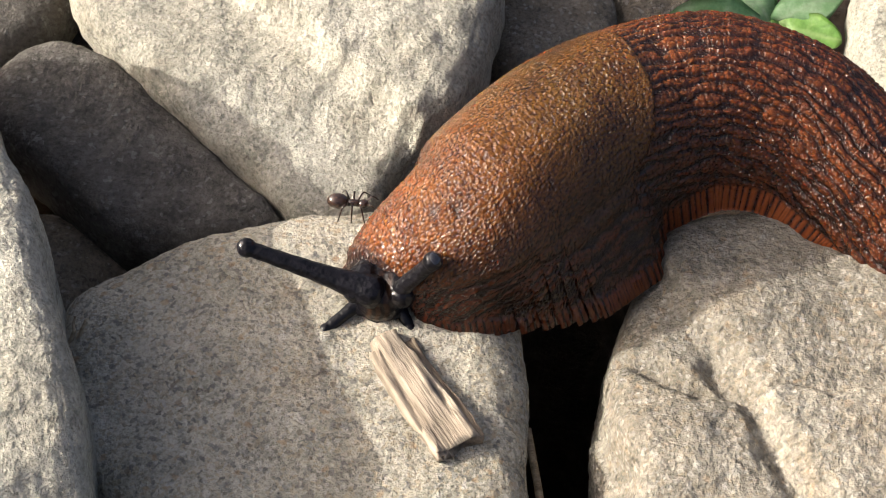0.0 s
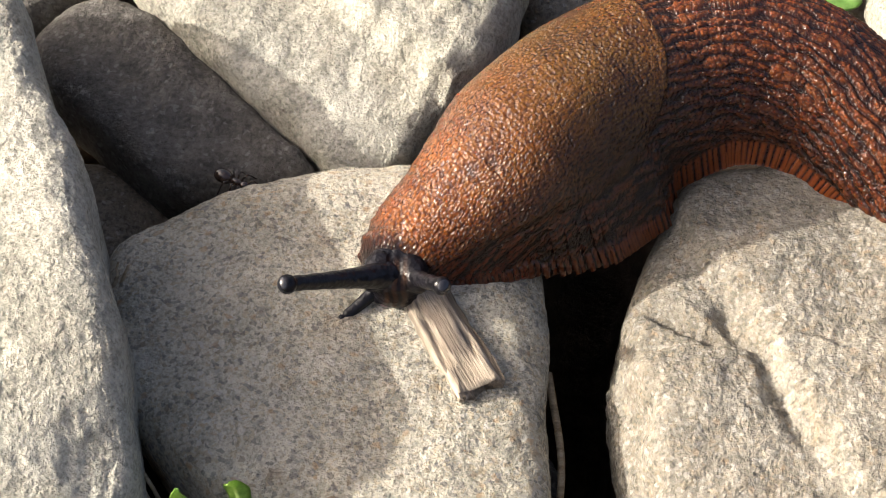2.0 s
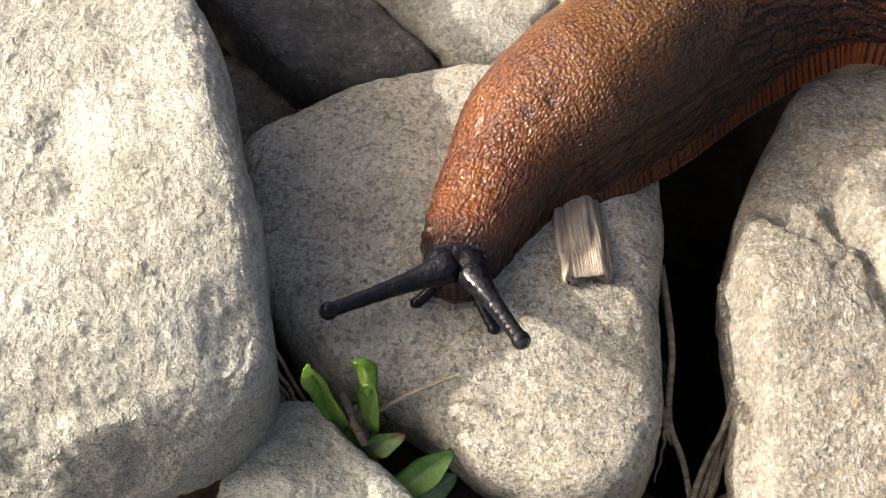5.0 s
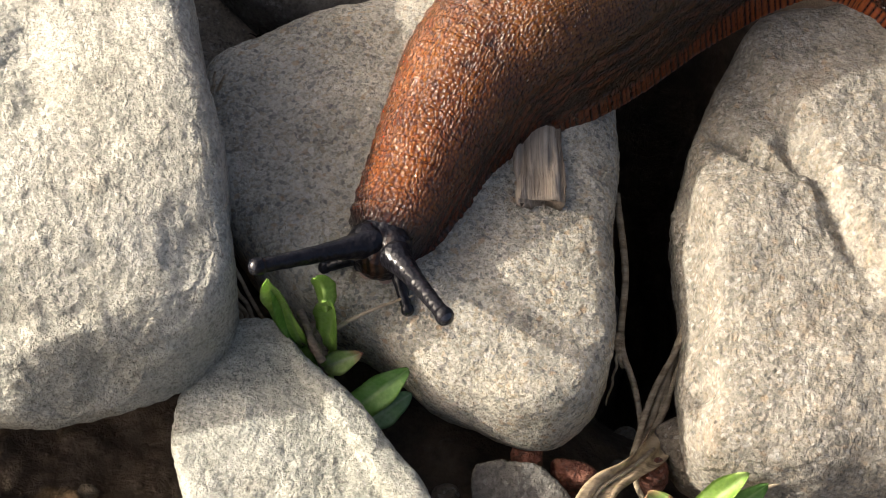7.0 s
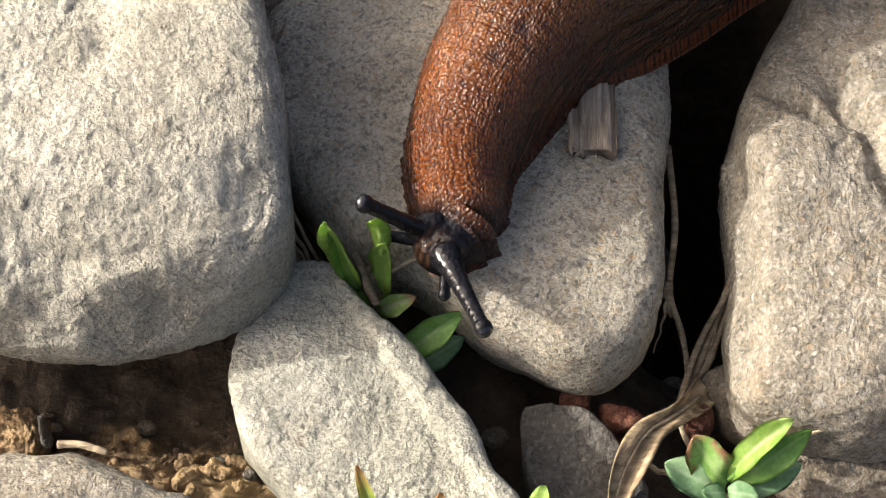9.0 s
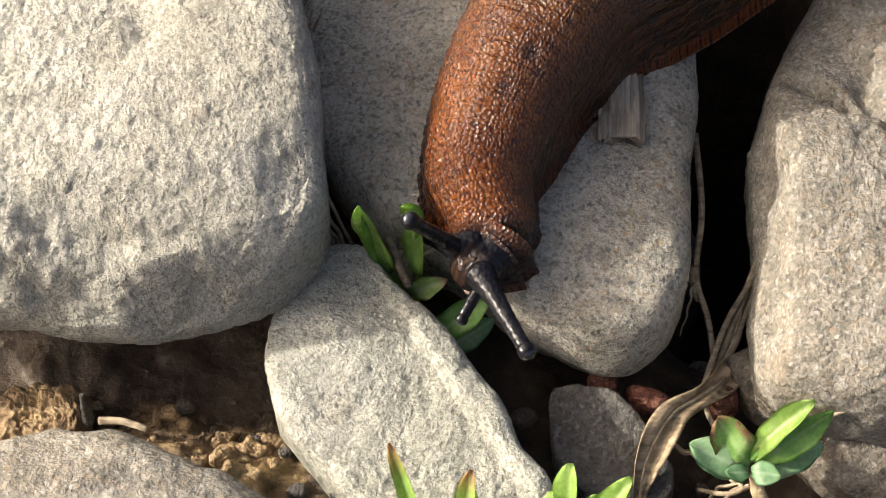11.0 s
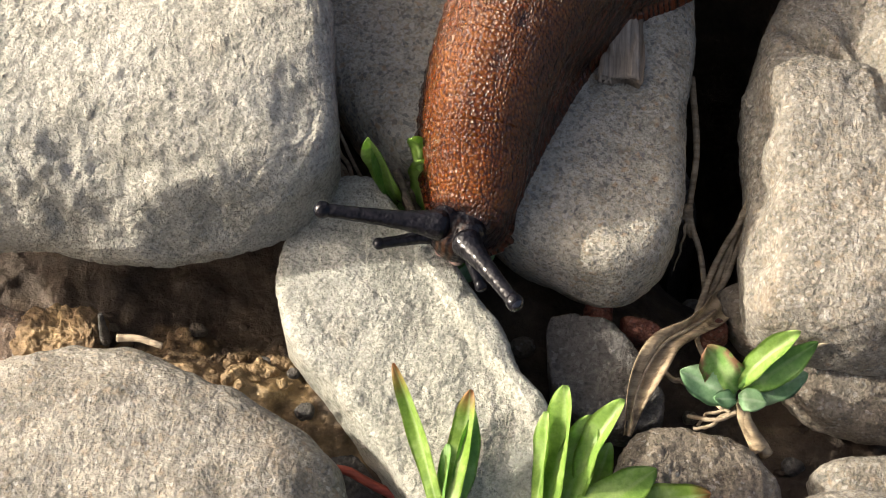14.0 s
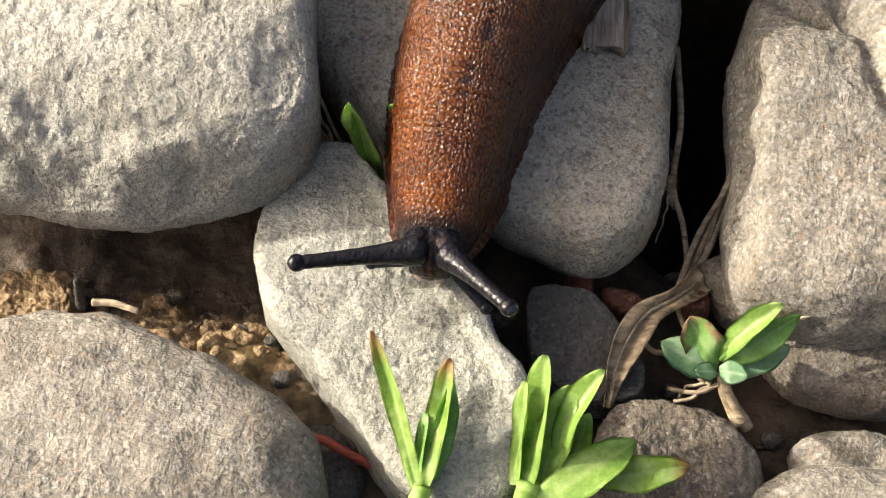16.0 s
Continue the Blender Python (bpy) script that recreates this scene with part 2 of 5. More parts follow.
def skin_material():
    """Slug skin. Point attributes: place (along, around, up in metres), knob (relief 0..1), mantle, fringe, back."""
    m, nt, b, _ = start("wet_slug_skin")
    place = attr(nt, "place").outputs["Vector"]
    knob, mant, fringe = (attr(nt, k).outputs["Fac"] for k in ("knob", "mantle", "fringe"))
    patch = tex(nt, "Noise", place, 160, 4).outputs["Fac"]
    shield = ramp(nt, knob, [(0.02, (0.046, 0.017, 0.006)), (0.35, (0.072, 0.026, 0.006)), (0.75, (0.108, 0.042, 0.008)), (1.0, (0.152, 0.062, 0.011))])
    shield = mix(nt, shield, ramp(nt, patch, [(0.34, (0.50, 0.40, 0.38)), (0.52, (1, 1, 1)), (0.7, (1.15, 1.12, 1.0))]), 0.8, "MULTIPLY")
    back = ramp(nt, knob, [(0.08, (0.022, 0.010, 0.006)), (0.5, (0.052, 0.017, 0.006)), (0.95, (0.145, 0.044, 0.011))])
    back = mix(nt, back, ramp(nt, patch, [(0.35, (0.6, 0.55, 0.55)), (0.6, (1.1, 1.0, 0.95))]), 0.6, "MULTIPLY")
    col = mix(nt, back, shield, mant)
    # the neck is clearer orange, the hind part more olive
    sep = nt.nodes.new("ShaderNodeSeparateXYZ")
    nt.links.new(place, sep.inputs[0])
    span = nt.nodes.new("ShaderNodeMapRange")
    span.inputs["From Max"].default_value = 0.05
    nt.links.new(sep.outputs[0], span.inputs["Value"])
    col = mix(nt, col, ramp(nt, span.outputs[0], [(0.08, (1.22, 0.90, 0.68)), (0.36, (0.92, 0.75, 0.55)), (0.62, (0.70, 0.78, 0.55)), (1.0, (0.9, 0.80, 0.75))]), 1.0, "MULTIPLY")
    rib = attr(nt, "rib").outputs["Fac"]
    edge = ramp(nt, rib, [(0.08, (0.045, 0.012, 0.007)), (0.35, (0.24, 0.058, 0.016)), (0.9, (0.42, 0.115, 0.026))])
    edge = mix(nt, edge, ramp(nt, span.outputs[0], [(0.3, (0.30, 0.27, 0.30)), (0.7, (0.5, 0.45, 0.45)), (1.0, (0.9, 0.88, 0.85))]), 1.0, "MULTIPLY")
    col = mix(nt, col, edge, fringe)
    # shade on the lower flanks, painted in as darker skin on both sides
    col = mix(nt, col, mix(nt, col, (0.46, 0.42, 0.42), 1.0, "MULTIPLY"), attr(nt, "flank_shade").outputs["Fac"])
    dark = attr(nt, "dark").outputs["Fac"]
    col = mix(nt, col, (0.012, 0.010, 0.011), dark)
    fine = tex(nt, "Noise", place, 2600, 3).outputs["Fac"]
    finish(nt, b, col, ramp(nt, fine, [(0.3, (0.42,) * 3), (0.8, (0.62,) * 3)]), bumped(nt, [(fine, 0.00016, 0.5)]))
    # slime: a clear film over small round grains
    flat = nt.nodes.new("ShaderNodeMapping")
    flat.inputs["Scale"].default_value = (1.0, 1.0, 0.0)
    nt.links.new(place, flat.inputs[0])
    grain = tex(nt, "Voronoi", flat.outputs[0], 2900)
    grain.inputs["Randomness"].default_value = 1.0
    film = ramp(nt, grain.outputs["Distance"], [(0.0, (1, 1, 1)), (0.45, (0.62, 0.62, 0.62)), (0.8, (0, 0, 0))])
    nt.links.new(bumped(nt, [(film, 0.00017, 0.95), (fine, 0.00005, 0.5)]), b.inputs["Coat Normal"])
    b.inputs["Subsurface Weight"].default_value = 0.25
    b.inputs["Subsurface Radius"].default_value = (0.0010, 0.0003, 0.0001)
    b.inputs["Subsurface Scale"].default_value = 1.0
    b.inputs["Coat Weight"].default_value = 1.0
    b.inputs["Coat IOR"].default_value = 1.42
    b.inputs["Specular IOR Level"].default_value = 0.02
    b.inputs["Coat Roughness"].default_value = 0.06
    return m


def horn_material(name, face):
    m, nt, b, co = start(name)
    f = tex(nt, "Noise", co, 1500, 3).outputs["Fac"]
    g = tex(nt, "Voronoi", co, 1900).outputs["Distance"]
    col = ramp(nt, f, [(0.35, (0.003, 0.003, 0.004)), (0.7, (0.010, 0.009, 0.012))])
    if face:
        line = attr(nt, "line").outputs["Fac"]
        brown = ramp(nt, line, [(0.2, (0.008, 0.005, 0.004)), (0.8, (0.034, 0.015, 0.007))])
        col = mix(nt, col, brown, attr(nt, "face").outputs["Fac"])
    wet = bumped(nt, [(g, 0.00016, 0.6), (f, 0.0002, 0.5)])
    finish(nt, b, col, ramp(nt, f, [(0.3, (0.35,) * 3), (0.75, (0.6,) * 3)]), wet)
    nt.links.new(bumped(nt, [(g, 0.00009, 0.6), (f, 0.00008, 0.4)]), b.inputs["Coat Normal"])
    b.inputs["Specular IOR Level"].default_value = 0.06
    b.inputs["Coat Weight"].default_value = 0.6
    b.inputs["Coat IOR"].default_value = 1.36
    b.inputs["Coat Roughness"].default_value = 0.09
    return m


def plain_material(name, colour, rough, coat=0.0):
    m, nt, b, co = start(name)
    f = tex(nt, "Noise", co, 900, 3).outputs["Fac"]
    col = mix(nt, colour, ramp(nt, f, [(0.35, (0.7, 0.7, 0.7)), (0.65, (1.15, 1.15, 1.15))]), 0.8, "MULTIPLY")
    finish(nt, b, col, rough)
    b.inputs["Coat Weight"].default_value = coat
    return m


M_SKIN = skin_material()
M_HORN = horn_material("black_wet_horn", False)
M_FACE = horn_material("black_wet_face", True)
M_EYE = plain_material("horn_tip", (0.014, 0.014, 0.018), 0.14, 0.5)
M_LIP = plain_material("pale_lip", (0.33, 0.22, 0.18), 0.35, 0.3)
M_ANT = plain_material("ant_shell", (0.035, 0.018, 0.012), 0.2, 0.4)


# ---- shapes ----
def hash3(ix, iy, iz, seed):
    h = (ix * 374761393 + iy * 668265263 + iz * 2147483647 + seed * 974711) & 0xFFFFFFFF
    h = ((h ^ (h >> 13)) * 1274126177) & 0xFFFFFFFF
    h = ((h ^ (h >> 16)) * 2246822519) & 0xFFFFFFFF
    return ((h ^ (h >> 15)) & 0xFFFFFF) / float(0xFFFFFF)


def vnoise(p, seed=0):
    """Smooth value noise, -1 to 1, for an array of points."""
    i = np.floor(p).astype(np.int64)
    f = p - i
    f = f * f * f * (f * (f * 6 - 15) + 10)
    out = 0
    for dx in (0, 1):
        for dy in (0, 1):
            for dz in (0, 1):
                w = (f[:, 0] if dx else 1 - f[:, 0]) * (f[:, 1] if dy else 1 - f[:, 1]) * (f[:, 2] if dz else 1 - f[:, 2])
                out = out + w * hash3(i[:, 0] + dx, i[:, 1] + dy, i[:, 2] + dz, seed)
    return out * 2 - 1


def fbm(p, octaves, seed=0, gain=0.5):
    out, amp = 0, 1.0
    for o in range(octaves):
        out = out + amp * vnoise(p * 2.03**o + 17.3 * o, seed + o)
        amp *= gain
    return out


def worley(u, v, su, sv, seed):
    """Distance to the nearest of scattered seeds in cells of su x sv, in cells."""
    x, y = u / su, v / sv
    ix, iy = np.floor(x).astype(np.int64), np.floor(y).astype(np.int64)
    best = np.full(x.shape, 9.0)
    second = np.full(x.shape, 9.0)
    for dx in (-1, 0, 1):
        for dy in (-1, 0, 1):
            cx, cy = ix + dx, iy + dy
            px = cx + 0.5 + 0.95 * (hash3(cx, cy, cx * 0, seed) - 0.5)
            py = cy + 0.5 + 0.95 * (hash3(cx, cy, cx * 0 + 1, seed) - 0.5)
            d = np.hypot(x - px, y - py)
            second = np.minimum(second, np.maximum(best, d))
            best = np.minimum(best, d)
    return best, second


def closed_curve(points, n):
    """n points evenly along a closed Catmull-Rom curve."""
    p = np.array(points, float)
    k = len(p)
    out = []
    for i in range(k):
        a, b, c, d = p[i - 1], p[i], p[(i + 1) % k], p[(i + 2) % k]
        for t in np.linspace(0, 1, 24, endpoint=False):
            out.append(0.5 * (2 * b + (c - a) * t + (2 * a - 5 * b + 4 * c - d) * t**2 + (3 * b - a - 3 * c + d) * t**3))
    out = np.array(out + [out[0]])
    s = np.r_[0, np.cumsum(np.hypot(*np.diff(out, axis=0).T))]
    w = np.linspace(0, s[-1], n, endpoint=False)
    return np.stack([np.interp(w, s, out[:, j]) for j in range(2)], 1)


def grid_faces(rows, cols, closed=True):
    i, j = np.meshgrid(np.arange(rows - 1), np.arange(cols if closed else cols - 1), indexing="ij")
    j2 = (j + 1) % cols
    return np.stack([i * cols + j, i * cols + j2, (i + 1) * cols + j2, (i + 1) * cols + j], -1).reshape(-1, 4)


def make_mesh(name, verts, faces, material, smooth=True, attributes=None):
    me = bpy.data.meshes.new(name)
    me.from_pydata([tuple(v) for v in verts], [], [tuple(int(k) for k in f) for f in faces])
    me.materials.append(material)
    me.polygons.foreach_set("use_smooth", [smooth] * len(me.polygons))
    for key, values in (attributes or {}).items():
        values = np.asarray(values, float)
        if values.ndim == 2:
            me.attributes.new(key, "FLOAT_VECTOR", "POINT").data.foreach_set("vector", values.ravel())
        else:
            me.attributes.new(key, "FLOAT", "POINT").data.foreach_set("value", values)
    me.update()
    return me


def part(name, me, parent, label="", category="", kind=""):
    ob = new(name, me)
    ob.parent = parent
    return tagged(ob, label, category, "", kind)


def normals(me):
    out = np.empty(len(me.vertices) * 3)
    me.vertex_normals.foreach_get("vector", out)
    return out.reshape(-1, 3)


def stone(name, label, outline, top, bottom, material, seed, p=0.5, q=0.6, tilt=(0, 0), cuts=(), lump=0.5, rough=0.22, grit=0.06, under=0.75, cols=150, rows=84, group="stones of the bed", hump=None, ledges=(), grooves=(), pit=0.1):
    """A stone in millimetres from its outline in plan: flattened body with rounded rim, flat broken faces (cuts: normal and offset from the middle), lumps and grain."""
    area = sum(a[0] * b[1] - b[0] * a[1] for a, b in zip(outline, outline[1:] + outline[:1]))
    ring = closed_curve(outline if area > 0 else outline[::-1], cols)
    c = ring.mean(0)
    # rings: even steps over the top, then over the rim, fewer below
    tops, rims = int(rows * 0.55), int(rows * 0.27)
    phi = np.arcsin(np.linspace(0.012, 0.93, tops) ** (1 / p))
    phi = np.r_[phi, np.linspace(phi[-1], math.pi / 2, rims + 1)[1:], np.linspace(math.pi / 2, math.pi - 0.02, rows - tops - rims + 1)[1:]]
    s, z = np.sin(phi) ** p, np.sign(np.cos(phi)) * np.abs(np.cos(phi)) ** q
    zc = top - 0.55 * (top - bottom)
    zz = np.where(z > 0, zc + z * (top - zc), zc + z * (zc - bottom))
    s = np.where(z < 0, s * (under + (1 - under) * (1 + z)), s)
    v = np.empty((rows, cols, 3))
    v[..., :2] = c + (ring - c)[None] * s[:, None, None]
    v[..., 2] = zz[:, None]
    v = v.reshape(-1, 3)
    up = np.clip((v[:, 2] - zc) / (top - zc), 0, 1)
    v[:, 2] += up * ((v[:, 0] - c[0]) * tilt[0] + (v[:, 1] - c[1]) * tilt[1])
    for lx, ly, ex, ey, drop, soft in ledges:
        # ground to the left of the line from (lx, ly) to (ex, ey) lies lower
        long = math.hypot(ex - lx, ey - ly)
        side = ((ex - lx) * (v[:, 1] - ly) - (ey - ly) * (v[:, 0] - lx)) / long + 0.7 * fbm(v / 4, 3, seed + 5)
        w = np.clip(side / soft, 0, 1)
        v[:, 2] -= up ** (1.0 if soft > 5 else 0.3) * drop * w * w * (1.0 if soft > 5 else 3 - 2 * w)
    for lx, ly, ex, ey, wide, deep in grooves:
        a, b = np.array([lx, ly]), np.array([ex, ey])
        w = np.clip(((v[:, :2] - a) @ (b - a)) / ((b - a) @ (b - a)), 0, 1)
        off = np.linalg.norm(v[:, :2] - a - w[:, None] * (b - a), axis=1) + 0.5 * fbm(v / 3, 3, seed + 6)
        v[:, 2] -= up * deep * np.exp(-(off / wide) ** 2)
    for hx, hy, hr, hh in hump or ():
        v[:, 2] += up * hh * np.exp(-((v[:, 0] - hx) ** 2 + (v[:, 1] - hy) ** 2) / hr**2)
    mid = np.array([c[0], c[1], zc])
    v = v + lump * np.stack([fbm(v / 14 + 5 * k, 2, seed + 31 * k) for k in range(3)], 1)
    for nx, ny, nz, off in cuts:
        n = np.array([nx, ny, nz]) / math.sqrt(nx * nx + ny * ny + nz * nz)
        over = (v - mid) @ n - off + 0.35 * fbm(v / 5, 3, seed + 77)
        v = v - np.where(over > 0, over, 0)[:, None] * n * 0.93
    faces = [tuple(f) for f in grid_faces(rows, cols)]
    faces += [tuple(range(cols))[::-1], tuple(range((rows - 1) * cols, rows * cols))]
    faces = [f[::-1] for f in faces]
    me = make_mesh(name, v, faces, material)
    n = normals(me)
    v = v + n * (rough * fbm(v / 3.2, 3, seed + 9) + grit * fbm(v / 0.6, 3, seed + 19, 0.6) + pit * (np.abs(fbm(v / 1.9, 3, seed + 29)) - 0.4))[:, None]
    me.vertices.foreach_set("co", (v * 0.001).ravel())
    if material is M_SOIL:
        me.attributes.new("sunlit_soil", "FLOAT", "POINT").data.foreach_set("value", np.ones(len(v)))
    me.update()
    ob = new(name, me)
    return tagged(ob, label, "stone", group)


def tube(points, radii, sides=10, cap=True):
    """Vertices and faces of a tapered tube along points."""
    p = np.array(points, float)
    t = np.gradient(p, axis=0)
    t /= np.linalg.norm(t, axis=1)[:, None] + 1e-12
    ref = np.array([0.0, 0, 1.0]) if abs(t[0][2]) < 0.9 else np.array([1.0, 0, 0])
    verts = []
    for c, d, r in zip(p, t, radii):
        a = np.cross(ref, d)
        a /= np.linalg.norm(a) + 1e-12
        b = np.cross(d, a)
        for k in range(sides):
            w = 2 * math.pi * k / sides
            verts.append(c + r * (math.cos(w) * a + math.sin(w) * b))
        ref = b
    faces = [tuple(f) for f in grid_faces(len(p), sides)]
    if cap:
        faces += [tuple(range(sides))[::-1], tuple(range((len(p) - 1) * sides, len(p) * sides))]
    return np.array(verts), faces


def spline(points, n):
    """n points along an open Catmull-Rom curve."""
    p = np.array(points, float)
    p = np.vstack([2 * p[0] - p[1], p, 2 * p[-1] - p[-2]])
    k = len(p) - 3
    out = []
    for w in np.linspace(0, k - 1e-6, n):
        i = int(w)
        t = w - i
        a, b, c, d = p[i:i + 4]
        out.append(0.5 * (2 * b + (c - a) * t + (2 * a - 5 * b + 4 * c - d) * t**2 + (3 * b - a - 3 * c + d) * t**3))
    return np.array(out)


def strand(name, points, r0, r1, material, n=24, sides=7, wob=0.0, seed=0):
    """Mesh of a stalk, root or straw in millimetres."""
    p = spline(points, n)
    p = p + wob * np.stack([vnoise(np.stack([np.arange(n) * 0.22 + 9 * k, np.zeros(n), np.zeros(n)], 1), seed + k) for k in range(3)], 1)
    v, f = tube(p, np.linspace(r0, r1, n), sides)
    return make_mesh(name, v * 0.001, f, material)


def blade(name, base, tip, width, bend, material, face=(0, -0.5, 1), fold=0.25, n=22, across=9, thick=0.22, blunt=1.05):
    """A leaf in millimetres: a folded, bowed blade with thickness from base to tip. face: the way its upper side looks."""
    base, tip, face = np.array(base, float), np.array(tip, float), np.array(face, float)
    d = tip - base
    length = np.linalg.norm(d)
    x = d / length
    y = np.cross(face, x)
    y /= np.linalg.norm(y)
    z = np.cross(x, y)
    verts, along, vein = [], [], []
    for side in (1, -1):
        for i in range(n):
            s = 0.5 - 0.5 * math.cos(math.pi * i / (n - 1))
            w = width * 0.5 * (max(0.0, math.sin(math.pi * (0.06 + 0.94 * s) ** blunt)) ** 0.6 + 0.02) * (1 + 0.05 * math.sin(15 * s + 40 * width))
            mid = base + x * length * s + z * bend * math.sin(math.pi * s)
            for j in range(across):
                q = 2 * j / (across - 1) - 1
                lift = fold * abs(q) * w + side * thick * 0.5 * (1 - q * q) + 0.08 * width * math.sin(7 * s + 2 * q)
                verts.append(mid + y * q * w + z * lift)
                along.append(s)
                vein.append(1 - abs(q))
    k = n * across
    f = grid_faces(n, across, False)
    faces = [tuple(a) for a in f] + [tuple(a[::-1] + k) for a in f]
    rim = [i * across for i in range(n)] + [(n - 1) * across + j for j in range(1, across)]
    rim += [i * across + across - 1 for i in range(n - 2, -1, -1)] + [j for j in range(across - 2, 0, -1)]
    for a, b in zip(rim, rim[1:] + rim[:1]):
        faces.append((a, b, b + k, a + k))
    return make_mesh(name, np.array(verts) * 0.001, faces, material, True, {"along": along, "vein": vein})


def joined(name, pieces, material):
    """One mesh out of (verts, faces) pieces in millimetres."""
    vs, fs, k = [], [], 0
    for v, f in pieces:
        vs.append(np.asarray(v))
        fs += [tuple(int(i) + k for i in a) for a in f]
        k += len(v)
    return make_mesh(name, np.vstack(vs) * 0.001, fs, material)


def ball(centre, radii, rings=10, sides=14):
    v, f = [], []
    for i in range(rings):
        a = 0.02 + (math.pi - 0.04) * i / (rings - 1)
        for j in range(sides):
            b = 2 * math.pi * j / sides
            v.append((centre[0] + radii[0] * math.cos(a), centre[1] + radii[1] * math.sin(a) * math.cos(b), centre[2] + radii[2] * math.sin(a) * math.sin(b)))
    f = [tuple(a) for a in grid_faces(rings, sides)] + [tuple(range(sides))[::-1], tuple(range((rings - 1) * sides, rings * sides))]
    return np.array(v), f


# ---- the ground ----
def soil_height(x, y):
    p = np.stack([x / 20, y / 20, 0 * x], 1)
    near = np.exp(-(((x + 40) / 30) ** 2 + ((y + 29.5) / 7.0) ** 2))
    gap = 1.6 * np.exp(-(((x - 27) / 13) ** 2 + ((y - 27) / 26) ** 2)) + 0.8 * np.exp(-(((x + 24) / 12) ** 2 + ((y - 40) / 9) ** 2))
    z = 1.0 + 8.0 * near - 52 * gap + 1.6 * fbm(p * 1.6, 3, 3)
    q = np.stack([x / 3.0, y / 3.0, 0 * x], 1)
    r = fbm(q, 4, 8)
    return z + (1.1 * np.abs(r) + 0.3 * r) * (0.5 + near) + near * (1.1 * np.abs(fbm(q * 1.3 + 3.1, 3, 18)) + 0.35 * fbm(q * 3.1, 3, 28))


def sunlit_soil(v):
    """How far soil is painted sunlit gold (1) or shaded brown (0), points in millimetres."""
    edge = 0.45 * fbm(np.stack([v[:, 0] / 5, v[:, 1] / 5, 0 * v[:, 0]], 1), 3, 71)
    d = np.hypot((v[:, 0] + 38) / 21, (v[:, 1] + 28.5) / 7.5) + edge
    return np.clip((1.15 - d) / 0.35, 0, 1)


def ground():
    """Soil: fine between the stones, coarser outward to the horizon."""
    def lines(a, b, fine, reach):
        inner = np.arange(a, b, fine)
        outer = np.geomspace(1, reach, 26)
        return np.r_[a - outer[::-1] * 3, inner, b + outer * 3]
    xs, ys = lines(-75, 80, 0.5, 100000), lines(-62, 95, 0.5, 100000)
    gx, gy = np.meshgrid(xs, ys)
    far = np.clip((np.hypot(gx, gy) - 110) / 300, 0, 1)
    z = soil_height(gx.ravel(), gy.ravel()) * (1 - far.ravel()) + 2 * far.ravel()
    v = np.stack([gx.ravel(), gy.ravel(), z], 1) * 0.001
    f = grid_faces(len(ys), len(xs), False)
    ob = new("ground", make_mesh("ground", v, f, M_SOIL, True, {"sunlit_soil": sunlit_soil(v * 1000)}))
    return tagged(ob, "damp brown soil with crumbs between the stones", "soil", "", "structure")


ground()

# ---- the stones ----
stone("stone", "large pale rounded limestone with a pitted lower side",
      [(-35, 53), (-30.2, 38), (-26, 28), (-24, 18.5), (-21.3, 9), (-20, -1.5), (-19.5, -7.6), (-21.5, -11.8), (-26.3, -15.1), (-31, -17.2), (-37, -18.2), (-45, -18.5), (-54.5, -18), (-66, -19), (-80, -17.5), (-92, 0), (-90, 26), (-80, 50), (-62, 64), (-45, 62)],
      34.5, 3, M_PALE, 11, p=0.115, q=0.18, tilt=(0.03, 0.0), lump=0.5, ledges=((-20, 10, -70, 10, 6.5, 27.5), (-20, -5.5, -70, -5.5, 2.5, 13), (-17, -7.6, -33, -13.4, 6.5, 6.5), (-33, -13.2, -90, -13.2, 6.5, 6.0)), rough=0.16, grit=0.09, pit=0.16, under=0.62, cols=520, rows=240, hump=((-27, 14, 10, 1.7), (-22, -6, 4.5, -2.4)), grooves=((-45, -12.6, -40, -13.4, 1.5, 1.0), (-50, -11, -47.5, -12.2, 1.2, 0.7), (-37, -12.4, -34.5, -12.8, 1.1, 0.6), (-42, 17, -39.5, 9, 2.4, 0.9)))
stone("stone", "flat grey speckled sandstone slab under the slug",
      [(-25.5, 24.5), (-21.3, 28.4), (-14.5, 32), (-8.7, 33.5), (1, 35), (12, 34), (19.5, 29), (20.6, 20), (20, 5), (19.6, -6), (18.6, -12.6), (16.4, -16.6), (13, -18.5), (9, -18.2), (4.9, -16.6), (1.2, -15), (-1.6, -12.8), (-4.4, -10.2), (-8.5, -7.4), (-13.6, -5), (-20, 2), (-24.5, 11)],
      22, 3, M_GRANITE, 23, p=0.26, q=0.3, lump=0.5, rough=0.2, grit=0.05, pit=0.06, under=0.86, cols=300, rows=150)
